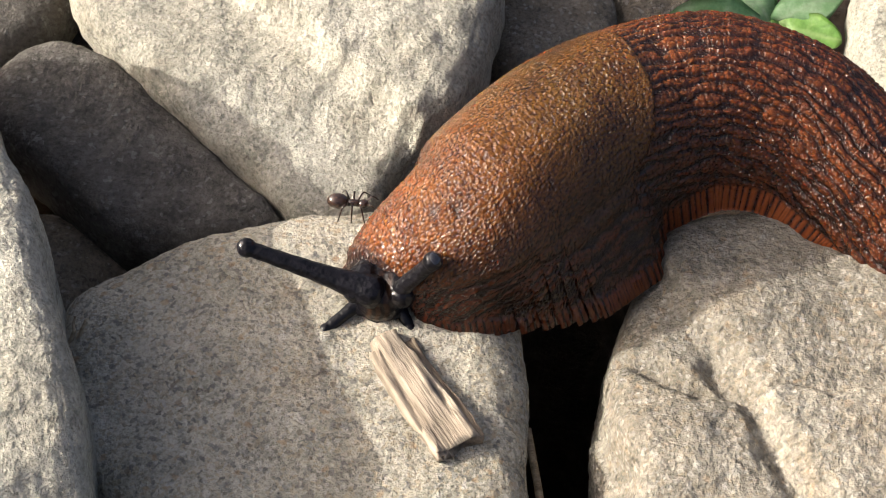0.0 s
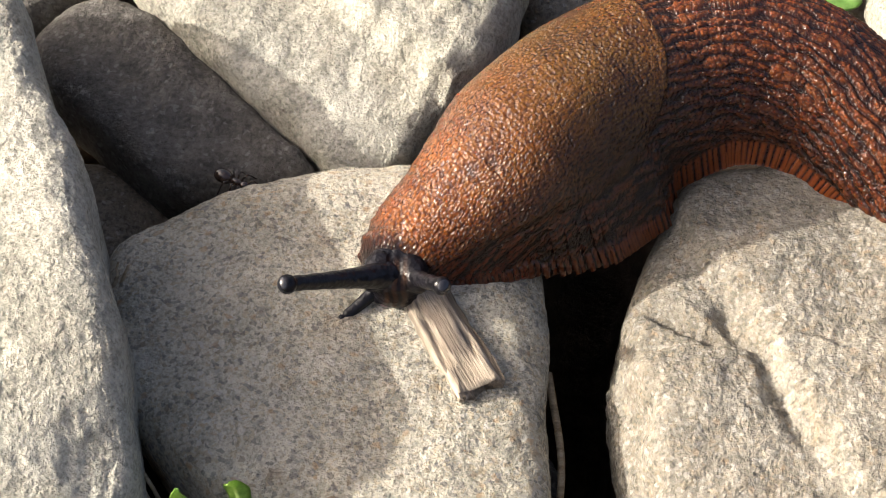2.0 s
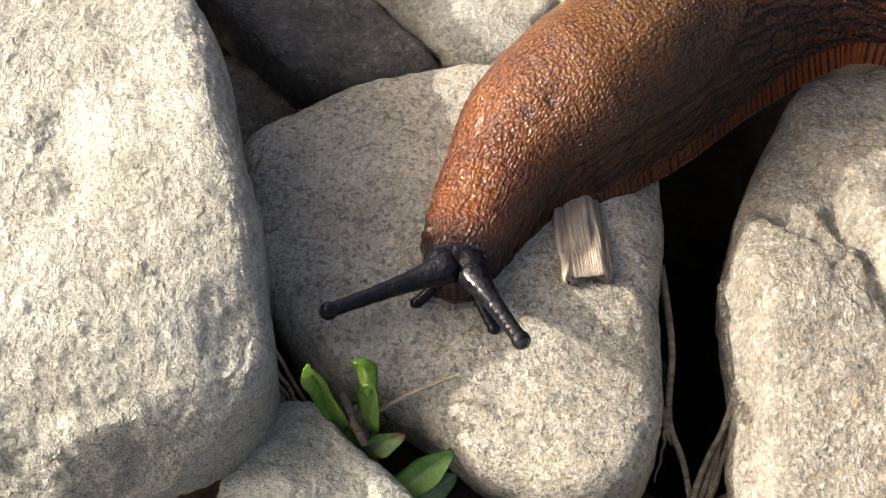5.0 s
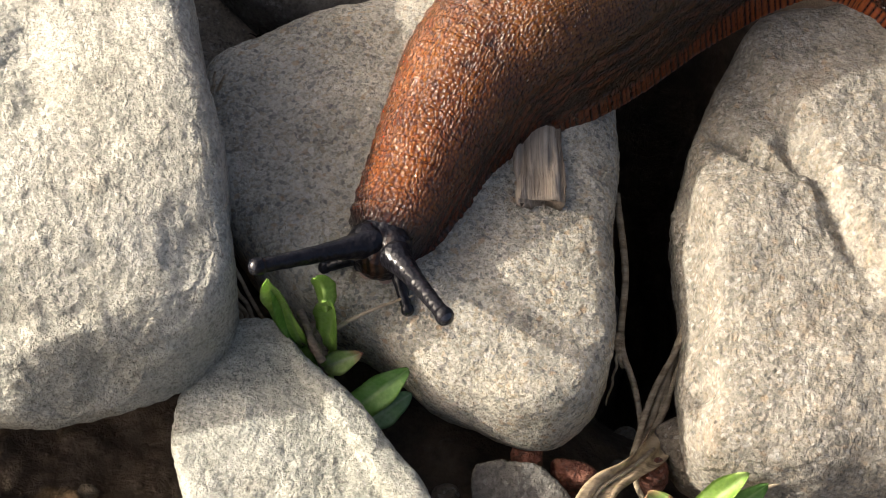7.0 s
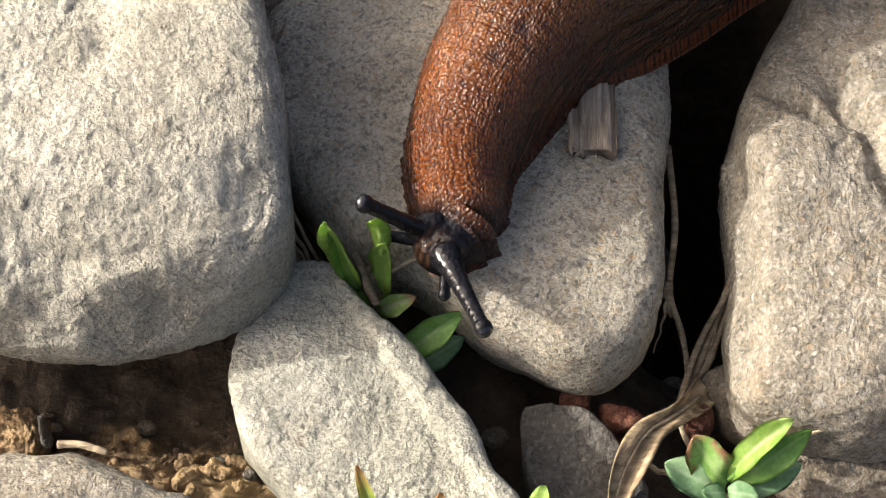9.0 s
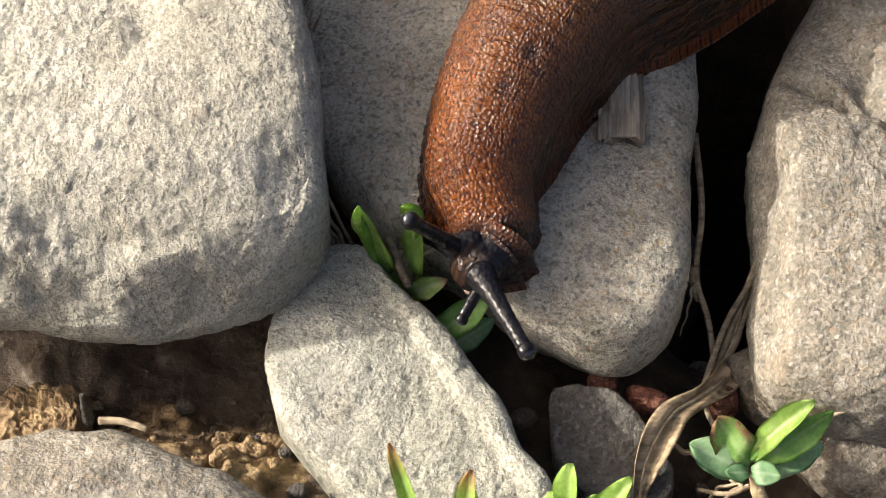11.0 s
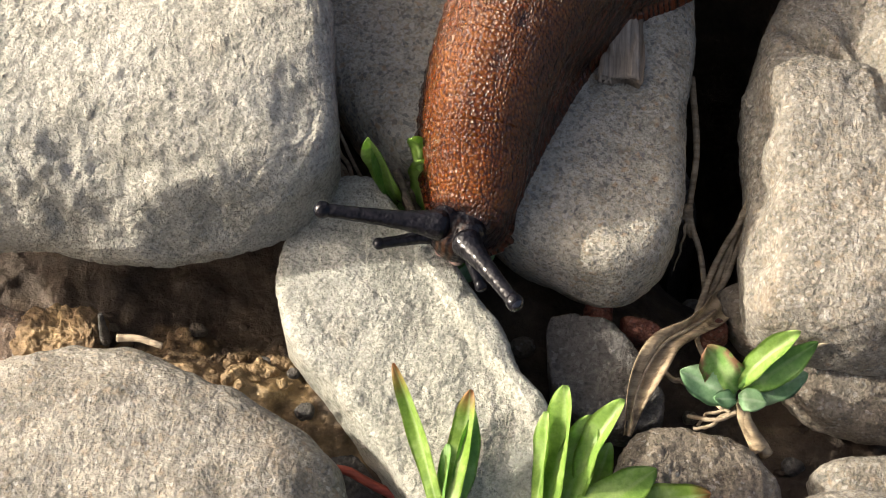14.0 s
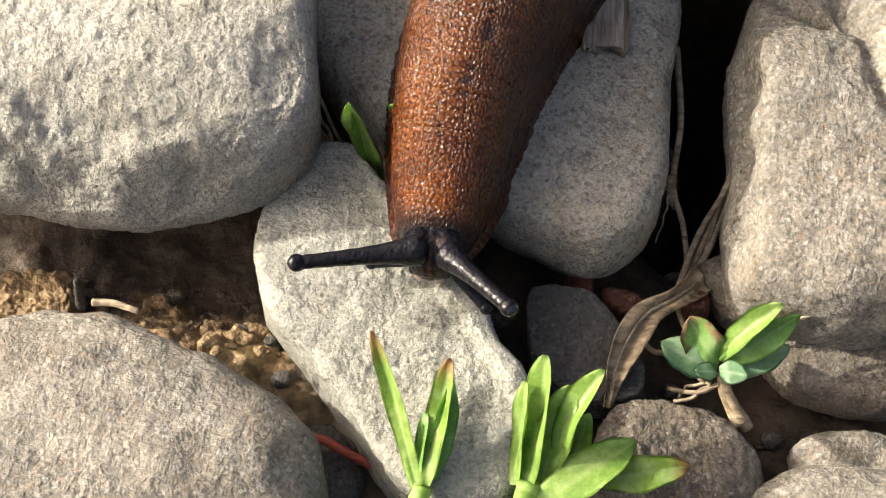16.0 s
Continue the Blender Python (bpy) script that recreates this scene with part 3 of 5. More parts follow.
stone("stone", "large tan grey stone with a cracked flat top",
      [(62, 30), (50, 32), (43.8, 31.2), (37.5, 29.5), (32.4, 24), (29.5, 17), (27, 9.7), (26.0, 1.5), (26.6, -8), (26.6, -16), (27.6, -21.5), (32, -24.4), (42, -25.2), (55, -24), (66, -16), (70, 4), (68, 20)],
      23, 2, M_TAN, 37, p=0.30, q=0.33,  lump=0.9, rough=0.24, grit=0.05, pit=0.1, under=0.9, cols=300, rows=150,
      ledges=((28.6, -22, 29.0, 7, 5, 1.2), (36.5, 8.0, 28.5, 8.6, -1.8, 1.2), (37.7, 12.6, 47.1, -11.5, -2.0, 3.0), (28, 9, 60, 20, 0.8, 8)), grooves=((29.6, 14.8, 37.5, 8.0, 0.7, 1.8), (37.7, 12, 44, -3, 1.0, 0.8)))
stone("stone", "pale grey angular stone with a broken edge",
      [(-19.5, -6.2), (-22.5, -8.6), (-25.6, -14), (-26.4, -18.8), (-25.4, -22), (-23.1, -27.3), (-18.4, -33), (-14, -38.5), (-11.2, -42.4), (-7.5, -46.4), (-1, -47.6), (3.2, -46.6), (5.2, -42), (5.7, -36), (4.4, -32.6), (1.6, -29.6), (0.0, -25.6), (-3.4, -21.3), (-7, -16.2), (-11.9, -11.8), (-16.4, -7.2)],
      18.5, 2, M_GREEN, 41, p=0.13, q=0.15, tilt=(0, 0.08), lump=0.45, rough=0.22, grit=0.06, pit=0.12, under=0.9, cols=340, rows=160,
      ledges=((4, -36, -10.5, -14.5, 1.2, 1.6),))
stone("stone", "broad tan stone with a rounded back",
      [(-62, -35), (-56.4, -31.6), (-50.9, -29.2), (-46, -28.1), (-40.8, -28.1), (-35, -30.2), (-27, -33.6), (-20.8, -37.4), (-17.2, -42), (-16, -50), (-20, -60), (-36, -68), (-56, -66), (-66, -52)],
      21, 1, M_TAN, 53, p=0.45, q=0.5, lump=0.6, rough=0.25, grit=0.04, pit=0.04, cols=240, rows=110)
stone("stone", "large pale block with a sloping ridge",
      [(-25.5, 68), (-14.0, 51.3), (-4, 39.2), (-0.6, 35.6), (5.4, 37), (13.1, 44), (17, 49), (21, 58.4), (23, 70), (16, 88), (-8, 92), (-26, 84)],
      25, 2, M_PALE, 61, p=0.22, q=0.25, lump=0.7, rough=0.3, cols=220, rows=110, tilt=(0.0, 0.08),
      ledges=((15, 44, -6, 66, 4, 3),))
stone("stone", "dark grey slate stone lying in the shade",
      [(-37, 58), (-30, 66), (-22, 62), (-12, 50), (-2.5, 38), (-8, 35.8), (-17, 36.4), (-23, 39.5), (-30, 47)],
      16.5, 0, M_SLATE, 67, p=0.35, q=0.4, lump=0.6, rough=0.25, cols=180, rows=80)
stone("stone", "brown grey stone wedged under a larger one",
      [(24.5, -14), (26, -19), (28.5, -22), (32, -27.5), (37, -30.5), (45, -31.5), (54, -29), (56, -20), (46, -14), (34, -12)],
      11, 0, M_BROWN, 71, p=0.35, q=0.4, lump=0.5, rough=0.3, cols=160, rows=70)
stone("stone", "small dark slate chip standing in the gap",
      [(4.6, -20.8), (6, -19.8), (10.2, -19.6), (12.5, -20.9), (15.4, -24.3), (17.6, -28.4), (17, -32), (12, -33), (8, -31), (5.4, -27.5)],
      10.5, 1, M_SLATE, 73, p=0.08, q=0.09, lump=0.3, rough=0.22, grit=0.09, tilt=(0.05, 0.12), cols=150, rows=60)
stone("pebble", "rusty red pebble in the gap", [(9, -16.6), (11, -16), (12.4, -17), (12, -19), (10, -18.8)], 9, 1, M_RED, 79, lump=0.4, rough=0.25, cols=70, rows=40, group="pebbles")
stone("pebble", "rusty red pebble in the gap", [(13, -18), (16, -18), (18.3, -19.5), (17, -21.5), (14, -20.8)], 8.5, 1, M_RED, 83, lump=0.4, rough=0.25, cols=70, rows=40, group="pebbles")
stone("pebble", "small rusty brown ball beside a dry leaf", [(22.2, -20.4), (23, -18.6), (24.8, -18.4), (25.4, -20), (24.2, -21.2)], 9.5, 4, M_RED, 87, lump=0.25, rough=0.25, cols=60, rows=36, group="pebbles")
stone("stone", "rounded brown stone beside the green plant",
      [(13, -37), (14.7, -34), (17.8, -32.6), (22.8, -33.2), (27.5, -35.3), (30.8, -39.3), (30, -45), (24, -49), (16, -48), (12.5, -43)],
      12.5, 1, M_BROWN, 89, p=0.42, q=0.5, lump=0.6, rough=0.4, grit=0.12, cols=160, rows=80)
stone("stone", "small tan stone at the edge", [(34.5, -36.6), (36.9, -34.6), (40.6, -34), (46, -35), (49, -40), (44, -43), (37, -41)], 10, 1, M_TAN, 97, cols=110, rows=60)
stone("stone", "tan stone at the edge of the bed", [(28, -45), (30, -41.5), (34.3, -39.6), (39, -39.3), (46, -40.5), (52, -46), (48, -56), (36, -58), (29, -53)], 14, 1, M_TAN, 101, cols=130, rows=70)
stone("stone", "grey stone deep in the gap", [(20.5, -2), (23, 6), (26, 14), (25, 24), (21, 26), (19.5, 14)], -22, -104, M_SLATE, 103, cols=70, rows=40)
stone("stone", "brown stone in the dark gap", [(-30, 29), (-24, 33), (-20, 37), (-26, 45), (-36, 46), (-36, 34)], 9, -2, M_BROWN, 107, cols=70, rows=40)
stone("stone", "tan stone behind the slug", [(39, 70), (46, 66), (52, 74), (48, 86), (40, 88), (38.5, 78)], 6, 0, M_BROWN, 109, cols=90, rows=40)
stone("stone", "pale stone behind the slug", [(66, 54), (76, 50), (86, 60), (82, 76), (70, 76), (65, 66)], 12, 0, M_PALE, 113, cols=90, rows=40)
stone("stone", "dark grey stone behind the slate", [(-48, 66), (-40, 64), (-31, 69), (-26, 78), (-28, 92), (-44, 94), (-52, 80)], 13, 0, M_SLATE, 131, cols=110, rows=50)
stone("stone", "dull brown stone behind the slug", [(22, 66), (28, 62), (35, 64), (38, 74), (33, 84), (24, 82)], 9, 0, M_BROWN, 137, cols=90, rows=46)
stone("stone", "dark stone beside the red stem", [(-22, -34), (-18, -33), (-15, -37), (-13, -42), (-17, -45), (-21, -41)], 4.5, 0, M_SLATE, 127, cols=80, rows=40)
for k, (px, py, pr, m) in enumerate(((-47, -20, 1.0, M_BROWN), (-37, -19.5, 1.2, M_BROWN), (-28, -25, 0.9, M_SLATE), (-24.2, -27, 0.8, M_SLATE), (-22.5, -31.5, 1.1, M_SLATE), (2.5, -26, 1.4, M_SLATE), (1.8, -19.5, 1.5, M_BROWN), (21.6, -27.5, 1.0, M_BROWN), (33, -33, 1.3, M_SLATE), (21.5, -13.5, 1.2, M_TAN), (24, -3, 1.6, M_TAN))):
    zc = float(soil_height(np.array([px]), np.array([py]))[0])
    stone("pebble", "small pebble half sunk in the soil", [(px + pr * math.cos(a) * (1 + 0.2 * math.sin(k + 3 * a)), py + pr * 0.85 * math.sin(a)) for a in np.linspace(0, 2 * math.pi, 7)[:-1]], zc + pr * 0.9, zc - pr, m, 200 + k, lump=0.15, rough=0.1, cols=36, rows=22, group="pebbles")


def crumbs():
    """Loose crumbs of soil lying on the ground."""
    rng = random.Random(5)
    pieces = []
    for k in range(520):
        if k < 360:
            x, y = rng.gauss(-34, 12), rng.gauss(-25, 4.5)
        else:
            x, y = rng.uniform(-10, 40), rng.uniform(-34, -14)
        r = 0.12 + 0.8 * rng.random() ** 5
        v, f = ball((0, 0, 0), (r, r * rng.uniform(0.6, 1), r * 0.7), 8, 11)
        v = v * (1 + 0.75 * vnoise(v / (0.8 * r) + k * 7.7, 3)[:, None])
        z = float(soil_height(np.array([x]), np.array([y]))[0])
        pieces.append((v + (x, y, z + r * 0.15), f))
    me = joined("soil_crumbs", pieces, M_SOIL)
    me.attributes.new("sunlit_soil", "FLOAT", "POINT").data.foreach_set("value", sunlit_soil(np.vstack([v for v, f in pieces])))
    ob = new("soil_crumbs", me)
    tagged(ob, "loose crumbs of golden brown soil", "soil", "", "stuff")


crumbs()
tagged(stone("soil_clod", "", [(-56, -21.5), (-52, -19.5), (-48, -19.8), (-46.6, -22.4), (-47.6, -26), (-51, -28.4), (-57, -27)], 9.0, 0, M_SOIL, 301, p=0.4, q=0.5, tilt=(0.15, 0.1), lump=2.2, rough=0.7, grit=0.25, pit=0.4, cols=150, rows=80), "crumbly lit clod of golden brown soil", "soil", "clods of soil")
for cx, cy, cr, seed in ((-31.6, -25.0, 1.5, 307), (-29.4, -24.4, 1.1, 308), (-28.3, -26.6, 1.6, 309), (-33.6, -24.2, 1.0, 313), (-26.2, -25.2, 1.2, 317), (-35.8, -22.6, 0.9, 319), (-30.4, -28.2, 1.2, 321), (-38.6, -21.2, 1.3, 323), (-26.0, -28.6, 0.9, 325)):
    zc = float(soil_height(np.array([cx]), np.array([cy]))[0])
    ring = [(cx + cr * math.cos(a) * (1 + 0.3 * math.sin(seed + 2 * a)), cy + cr * 0.8 * math.sin(a) * (1 + 0.25 * math.cos(seed + 3 * a))) for a in np.linspace(0, 2 * math.pi, 9)[:-1]]
    tagged(stone("soil_clod", "", ring, zc + cr * 0.75, zc - cr, M_SOIL, seed, p=0.5, q=0.6, lump=0.5, rough=0.3, grit=0.16, pit=0.3, cols=56, rows=32), "small damp crumb of golden brown soil", "soil", "clods of soil")
stone("stone", "smooth reddish brown stone half under the soil", [(-70, -22), (-62, -18.6), (-55, -20), (-52, -24.6), (-53, -30), (-60, -33), (-69, -30)], 7.5, 0, M_BROWN_SHADED, 311, p=0.4, q=0.5, lump=0.5, rough=0.2, cols=110, rows=60)


# ---- the slug ----
# body widths and heights, millimetres, by the place along the body
WIDE = ((-1.5, 3.4), (0, 6.0), (1, 7.6), (2.5, 9.2), (8, 12.3), (12, 14.8), (17, 17.5), (21, 19), (28, 19.7), (33, 19.8), (40, 19.8), (50, 18.8), (58, 17.2), (68, 14.9), (75, 13.4), (88, 10.8), (100, 7.8), (110, 5), (117, 2))
HIGH = ((-1.5, 2.8), (0, 4.5), (1, 5.4), (2.5, 6.4), (8, 9.0), (12, 11.4), (17, 13.6), (21, 15.0), (28, 15.8), (33, 16.0), (40, 15.6), (50, 13.9), (62, 11.6), (75, 9.4), (88, 8.5), (100, 5.5), (110, 3), (117, 1.5))
MANTLE_END = 40.0
HINGE = 0.42


def profile(table, d):
    return np.interp(d, [a for a, _ in table], [b for _, b in table])


def body_piece(name, d0, d1, fade0, fade1, u0=-1.0, u1=1.0, cols=216, proud=0.0):
    """The skin between d0 and d1 millimetres behind the brow, about the place (d0 + d1) / 2, x forward; u0, u1: from one edge of the sole over the back to the other."""
    rows = max(6, int((d1 - d0) / 0.13))
    d = np.linspace(d0, d1, rows)[:, None] + np.zeros((1, cols))
    u = np.linspace(u0, u1, cols)[None] + np.zeros((rows, 1))
    w, h = profile(WIDE, d) / 2, profile(HIGH, d)
    th = u * math.pi / 2 * 1.0
    y, z = np.sin(th), np.cos(th)
    y, z = np.sign(y) * np.abs(y) ** 0.86 * w, np.abs(z) ** 0.82 * h
    girth = u * (w * 0.9 + h * 0.75)
    uu, dd = np.abs(u), d
    # the shield: over the back, rounded off behind
    reach = 0.66 * np.sqrt(np.clip(1 - (np.clip(dd - 26, 0, None) / (MANTLE_END - 26)) ** 3, 0, 1))
    mant = np.clip((reach - uu) / 0.05 + 0.5, 0, 1) * (dd < MANTLE_END + 0.5)
    f1, f2 = worley(dd, girth, 0.45, 0.47, 5)
    shield = np.clip(1.06 - (f1 / 0.66) ** 2, 0, 1) * np.clip(0.25 + (f2 - f1) / 0.3, 0, 1)
    # the back: long lens-shaped ridges in staggered rows
    lane = girth / 1.3 + 0.42 * fbm(np.stack([dd.ravel() / 2.6, girth.ravel() / 1.6, 0 * dd.ravel()], 1), 2, 33).reshape(dd.shape)
    row = np.floor(lane).astype(np.int64)
    cell = dd / 4.6 + hash3(row, row * 0, row * 0 + 3, 9)
    fy = lane - row - 0.5
    fx = cell - np.floor(cell) - 0.5
    ridge = np.clip((0.5 * (1 - 0.62 * (2 * np.abs(fx)) ** 4) - np.abs(fy)) / 0.33, 0.04, 1) ** 0.7
    g1, g2 = worley(dd, girth, 0.8, 0.6, 15)
    ridge = ridge * (0.5 + 0.5 * np.clip((g2 - g1) / 0.4, 0, 1))
    knob = mant * shield + (1 - mant) * ridge
    big = np.stack([dd.ravel() / 4, girth.ravel() / 4, 0 * dd.ravel()], 1)
    swell = fbm(big, 2, 21).reshape(dd.shape)
    low = 0.935 - 0.055 * np.clip((dd - 34) / 10, 0, 1)
    fringe = np.clip((uu - low) / 0.02, 0, 1)
    rib = 0.5 + 0.5 * np.cos(dd * 2 * math.pi / 0.74 + 0.9 * np.sin(dd * 1.3) + 0.5 * np.sin(dd * 3.1))
    out = mant * (0.46 + 0.1 * shield) + (1 - mant) * (0.14 + 0.16 * np.clip((dd - 30) / 12, 0, 1)) * ridge + 0.12 * swell
    out = out * (1 - fringe) + fringe * (0.12 + 0.09 * rib)
    front = np.clip((dd - 0.9) / 0.9, 0, 1)
    out = out * (0.1 + 0.9 * front)
    sink = np.clip((dd - d0) / fade0, 0, 1) * np.clip((d1 - dd) / fade1, 0, 1)
    out = out - 0.14 * (1 - sink) + proud
    ny, nz = np.sin(th), np.maximum(np.cos(th), 0.0)
    y, z = y + ny * out + np.sign(u) * 0.6 * np.clip((uu - 0.9) / 0.1, 0, 1) ** 1.5, z + nz * out
    mid = (d0 + d1) / 2
    v = np.stack([-(dd - mid), y, z], -1).reshape(-1, 3)
    faces = [tuple(a[::-1]) for a in grid_faces(rows, cols, False)]
    if u0 < 0:
        faces += [(i * cols, (i + 1) * cols, (i + 1) * cols + cols - 1, i * cols + cols - 1) for i in range(rows - 1)]
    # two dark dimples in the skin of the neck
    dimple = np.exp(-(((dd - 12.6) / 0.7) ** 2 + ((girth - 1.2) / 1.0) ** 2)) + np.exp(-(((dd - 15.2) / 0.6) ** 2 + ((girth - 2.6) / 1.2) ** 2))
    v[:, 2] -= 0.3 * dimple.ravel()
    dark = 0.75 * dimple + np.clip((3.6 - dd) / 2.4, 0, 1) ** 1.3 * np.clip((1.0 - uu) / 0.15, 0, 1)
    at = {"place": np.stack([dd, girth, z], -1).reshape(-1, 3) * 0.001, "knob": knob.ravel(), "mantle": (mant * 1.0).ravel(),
          "fringe": fringe.ravel(), "rib": rib.ravel(), "dark": dark.ravel() * 0.9, "flank_shade": np.clip((uu - 0.36) / 0.22, 0, 1).ravel()}
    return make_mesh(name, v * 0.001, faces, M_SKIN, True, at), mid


def horn(length, r0, r1, knob):
    """A tentacle along x with its tip at the origin."""
    x = np.r_[np.linspace(-length, -knob * 1.2, 26), -knob * 1.2 + np.linspace(0.08, 1, 10) * knob * 2.0]
    r = []
    for a in x:
        s = (a + length) / length
        taper = r1 + (r0 - r1) * math.exp(-4.2 * s) - 0.1 * r1 * max(0, s - 0.6)
        if a > -knob * 1.2:
            c = (a + knob * 0.2) / knob
            taper = max(0.03, knob * math.sqrt(max(0, 1 - c * c))) if c > -0.75 else max(taper, knob * math.sqrt(max(0, 1 - c * c)))
        taper *= math.sqrt(max(0.02, 1 - max(0, 1 - s / 0.13) ** 2))
        r.append(taper * (1 + 0.025 * math.sin(a * 9) + 0.02 * math.sin(a * 21)))
    return tube(np.stack([x, 0 * x, 0 * x], 1), r, 18)


def make_slug():
    slug = new("slug")
    tagged(slug, "large wet brown slug with black head crawling over the stones", "slug")
    pieces = []
    places = [0.4 + k for k in range(36)] + [36.6 + 1.7 * k for k in range(46)]
    for d in places:
        half = 1.2 if d < 36 else 1.4
        me, mid = body_piece("body_segment", d - half if d > 1.6 else -1.0, d + half, 0.35, 0.35)
        ob = part("body_segment", me, slug, "ridged dark back" if d > MANTLE_END else "granular orange-brown shield")
        pieces.append((ob, mid))
    # the flank that bulges out over the gap while the slug is drawn together
    flanks = []
    for k in range(16):
        d = 13.0 + 1.5 * k
        me, mid = body_piece("flank", d - 2.3, d + 2.3, 0.5, 0.5, HINGE, 1.0, 64, 0.05)
        w, h, th = float(profile(WIDE, d)) / 2, float(profile(HIGH, d)), HINGE * math.pi / 2
        y, z = math.sin(th) ** 0.86 * w, math.cos(th) ** 0.82 * h
        me.transform(Matrix.Translation((0, -y * 0.001, -z * 0.001)))
        flanks.append((part("flank", me, slug, "soft folded dark brown flank with a ribbed edge"), d, y, z))
    # head: brow, swollen roots of the stalks and a grooved face, fused into one skin
    bits = [ball((-2.0, 0, 2.7), (2.6, 3.2, 2.8), 26, 34), ball((-0.4, 0, 3.1), (2.1, 2.6, 2.5), 24, 30), ball((1.1, 0, 2.7), (2.0, 2.5, 2.5), 24, 30)]
    for side in (1, -1):
        for k in range(7):
            w = k / 6
            bits.append(ball((-0.3 + 1.5 * w, side * (1.6 + 0.65 * w), 4.2 + 0.5 * w), (1.75 - 0.4 * w,) * 3, 14, 18))
            bits.append(ball((0.9 + 0.9 * w, side * (1.3 + 0.5 * w), 2.1 - 0.2 * w), (1.0 - 0.25 * w,) * 3, 12, 14))
    raw = new("head_raw", joined("head_raw", bits, M_FACE))
    fuse = raw.modifiers.new("fuse", "REMESH")
    fuse.mode, fuse.voxel_size, fuse.use_smooth_shade = "VOXEL", 0.00017, True
    ease = raw.modifiers.new("ease", "SMOOTH")
    ease.factor, ease.iterations = 0.5, 10
    me = bpy.data.meshes.new_from_object(raw.evaluated_get(bpy.context.evaluated_depsgraph_get()))
    bpy.data.objects.remove(raw)
    n = len(me.vertices)
    v = np.empty(n * 3)
    me.vertices.foreach_get("co", v)
    v = v.reshape(-1, 3) * 1000
    v = v + normals(me) * (0.045 * fbm(v / 0.5, 3, 50, 0.6) + 0.06 * fbm(v / 1.6, 2, 60))[:, None]
    face = np.clip((v[:, 0] + 1.2) / 1.6, 0, 1) * np.clip(1.6 - np.abs(v[:, 1]) / 1.1, 0, 1)
    line = 0.5 + 0.5 * np.cos(v[:, 1] * 7 + 0.8 * np.sin(v[:, 2] * 3))
    head = part("head", make_mesh("head", v * 0.001, [tuple(p.vertices) for p in me.polygons], M_FACE, True, {"face": face, "line": line}), slug, "black head with a grooved brown face")
    bpy.data.meshes.remove(me)
    lips = [ball((1.9, s * 0.95, 0.9), (0.9, 0.95, 0.75), 10, 14) for s in (1, -1)]
    part("lip", joined("lip", lips, M_LIP), head, "pale fleshy lip")
    horns = []
    for name, length, r0, r1, knob in (("tentacle", 14.4, 2.4, 0.76, 0.98), ("tentacle", 12.4, 2.3, 0.76, 0.98), ("feeler", 7.5, 1.3, 0.60, 0.70), ("feeler", 6.8, 1.3, 0.60, 0.70)):
        v, f = horn(length, r0, r1, knob)
        h = part(name, make_mesh(name, v * 0.001, f, M_HORN), slug, "long black eye stalk with a round tip" if name == "tentacle" else "short black lower feeler")
        part("tip", joined("tip", [ball((-knob * 0.15, 0, 0), (knob * 0.98, knob * 0.96, knob * 0.96), 14, 18)], M_EYE), h, "shiny dark round tip")
        horns.append(h)
    return slug, pieces, flanks, head, horns


SLUG, PIECES, FLANKS, HEAD, HORNS = make_slug()


# ---- wood, plants and litter ----
def wood_chip():
    """A split sliver of wood along x, its torn lower end at the origin, with splinters standing off it."""
    chip = new("wood_chip")
    tagged(chip, "weathered splintered wood chip lying on the slab", "wood chip")

    def sliver(x0, x1, y0, half, z0, thick, seed, turn=0.0, n=40, k=26):
        v = []
        for i in range(n):
            x = x0 + (x1 - x0) * i / (n - 1)
            for j in range(k):
                a = 2 * math.pi * j / k
                c, s = math.cos(a), math.sin(a)
                v.append((x, half * np.sign(c) * abs(c) ** 0.5 * (1 - 0.3 * (i / n) ** 2), thick * np.sign(s) * abs(s) ** 0.5))
        v = np.array(v)
        q = np.stack([v[:, 0] / 7, v[:, 1] * 1.1, v[:, 2] * 1.4], 1)
        v[:, 1:] += 0.4 * np.stack([fbm(q, 4, seed, 0.6), fbm(q + 9, 4, seed + 4, 0.6)], 1)
        tear = np.clip(1 - (v[:, 0] - x0) / 2.2, 0, 1)
        v[:, 0] += tear * (0.9 * fbm(np.stack([v[:, 1] * 1.8, v[:, 2] * 1.8, 0 * v[:, 0]], 1), 3, seed + 8))
        v[:, 1] += y0 + turn * (v[:, 0] - x0)
        v[:, 2] += z0
        return v, [tuple(a) for a in grid_faces(n, k)] + [tuple(range(k))[::-1], tuple(range((n - 1) * k, n * k))]
    part("body", joined("body", [sliver(0.2, 14, 0.2, 2.1, 0.85, 0.85, 3)], M_CHIP), chip)
    # torn right flank, its shade painted in with darker wood
    part("splinter", joined("splinter", [sliver(0.1, 12.5, -1.7, 1.1, 0.6, 0.5, 13, 0.02)], M_CHIP_DARK), chip)
    part("splinter", joined("splinter", [sliver(-0.3, 13, 1.7, 1.0, 0.5, 0.55, 23, -0.03)], M_CHIP), chip)
    return chip


WOOD = wood_chip()


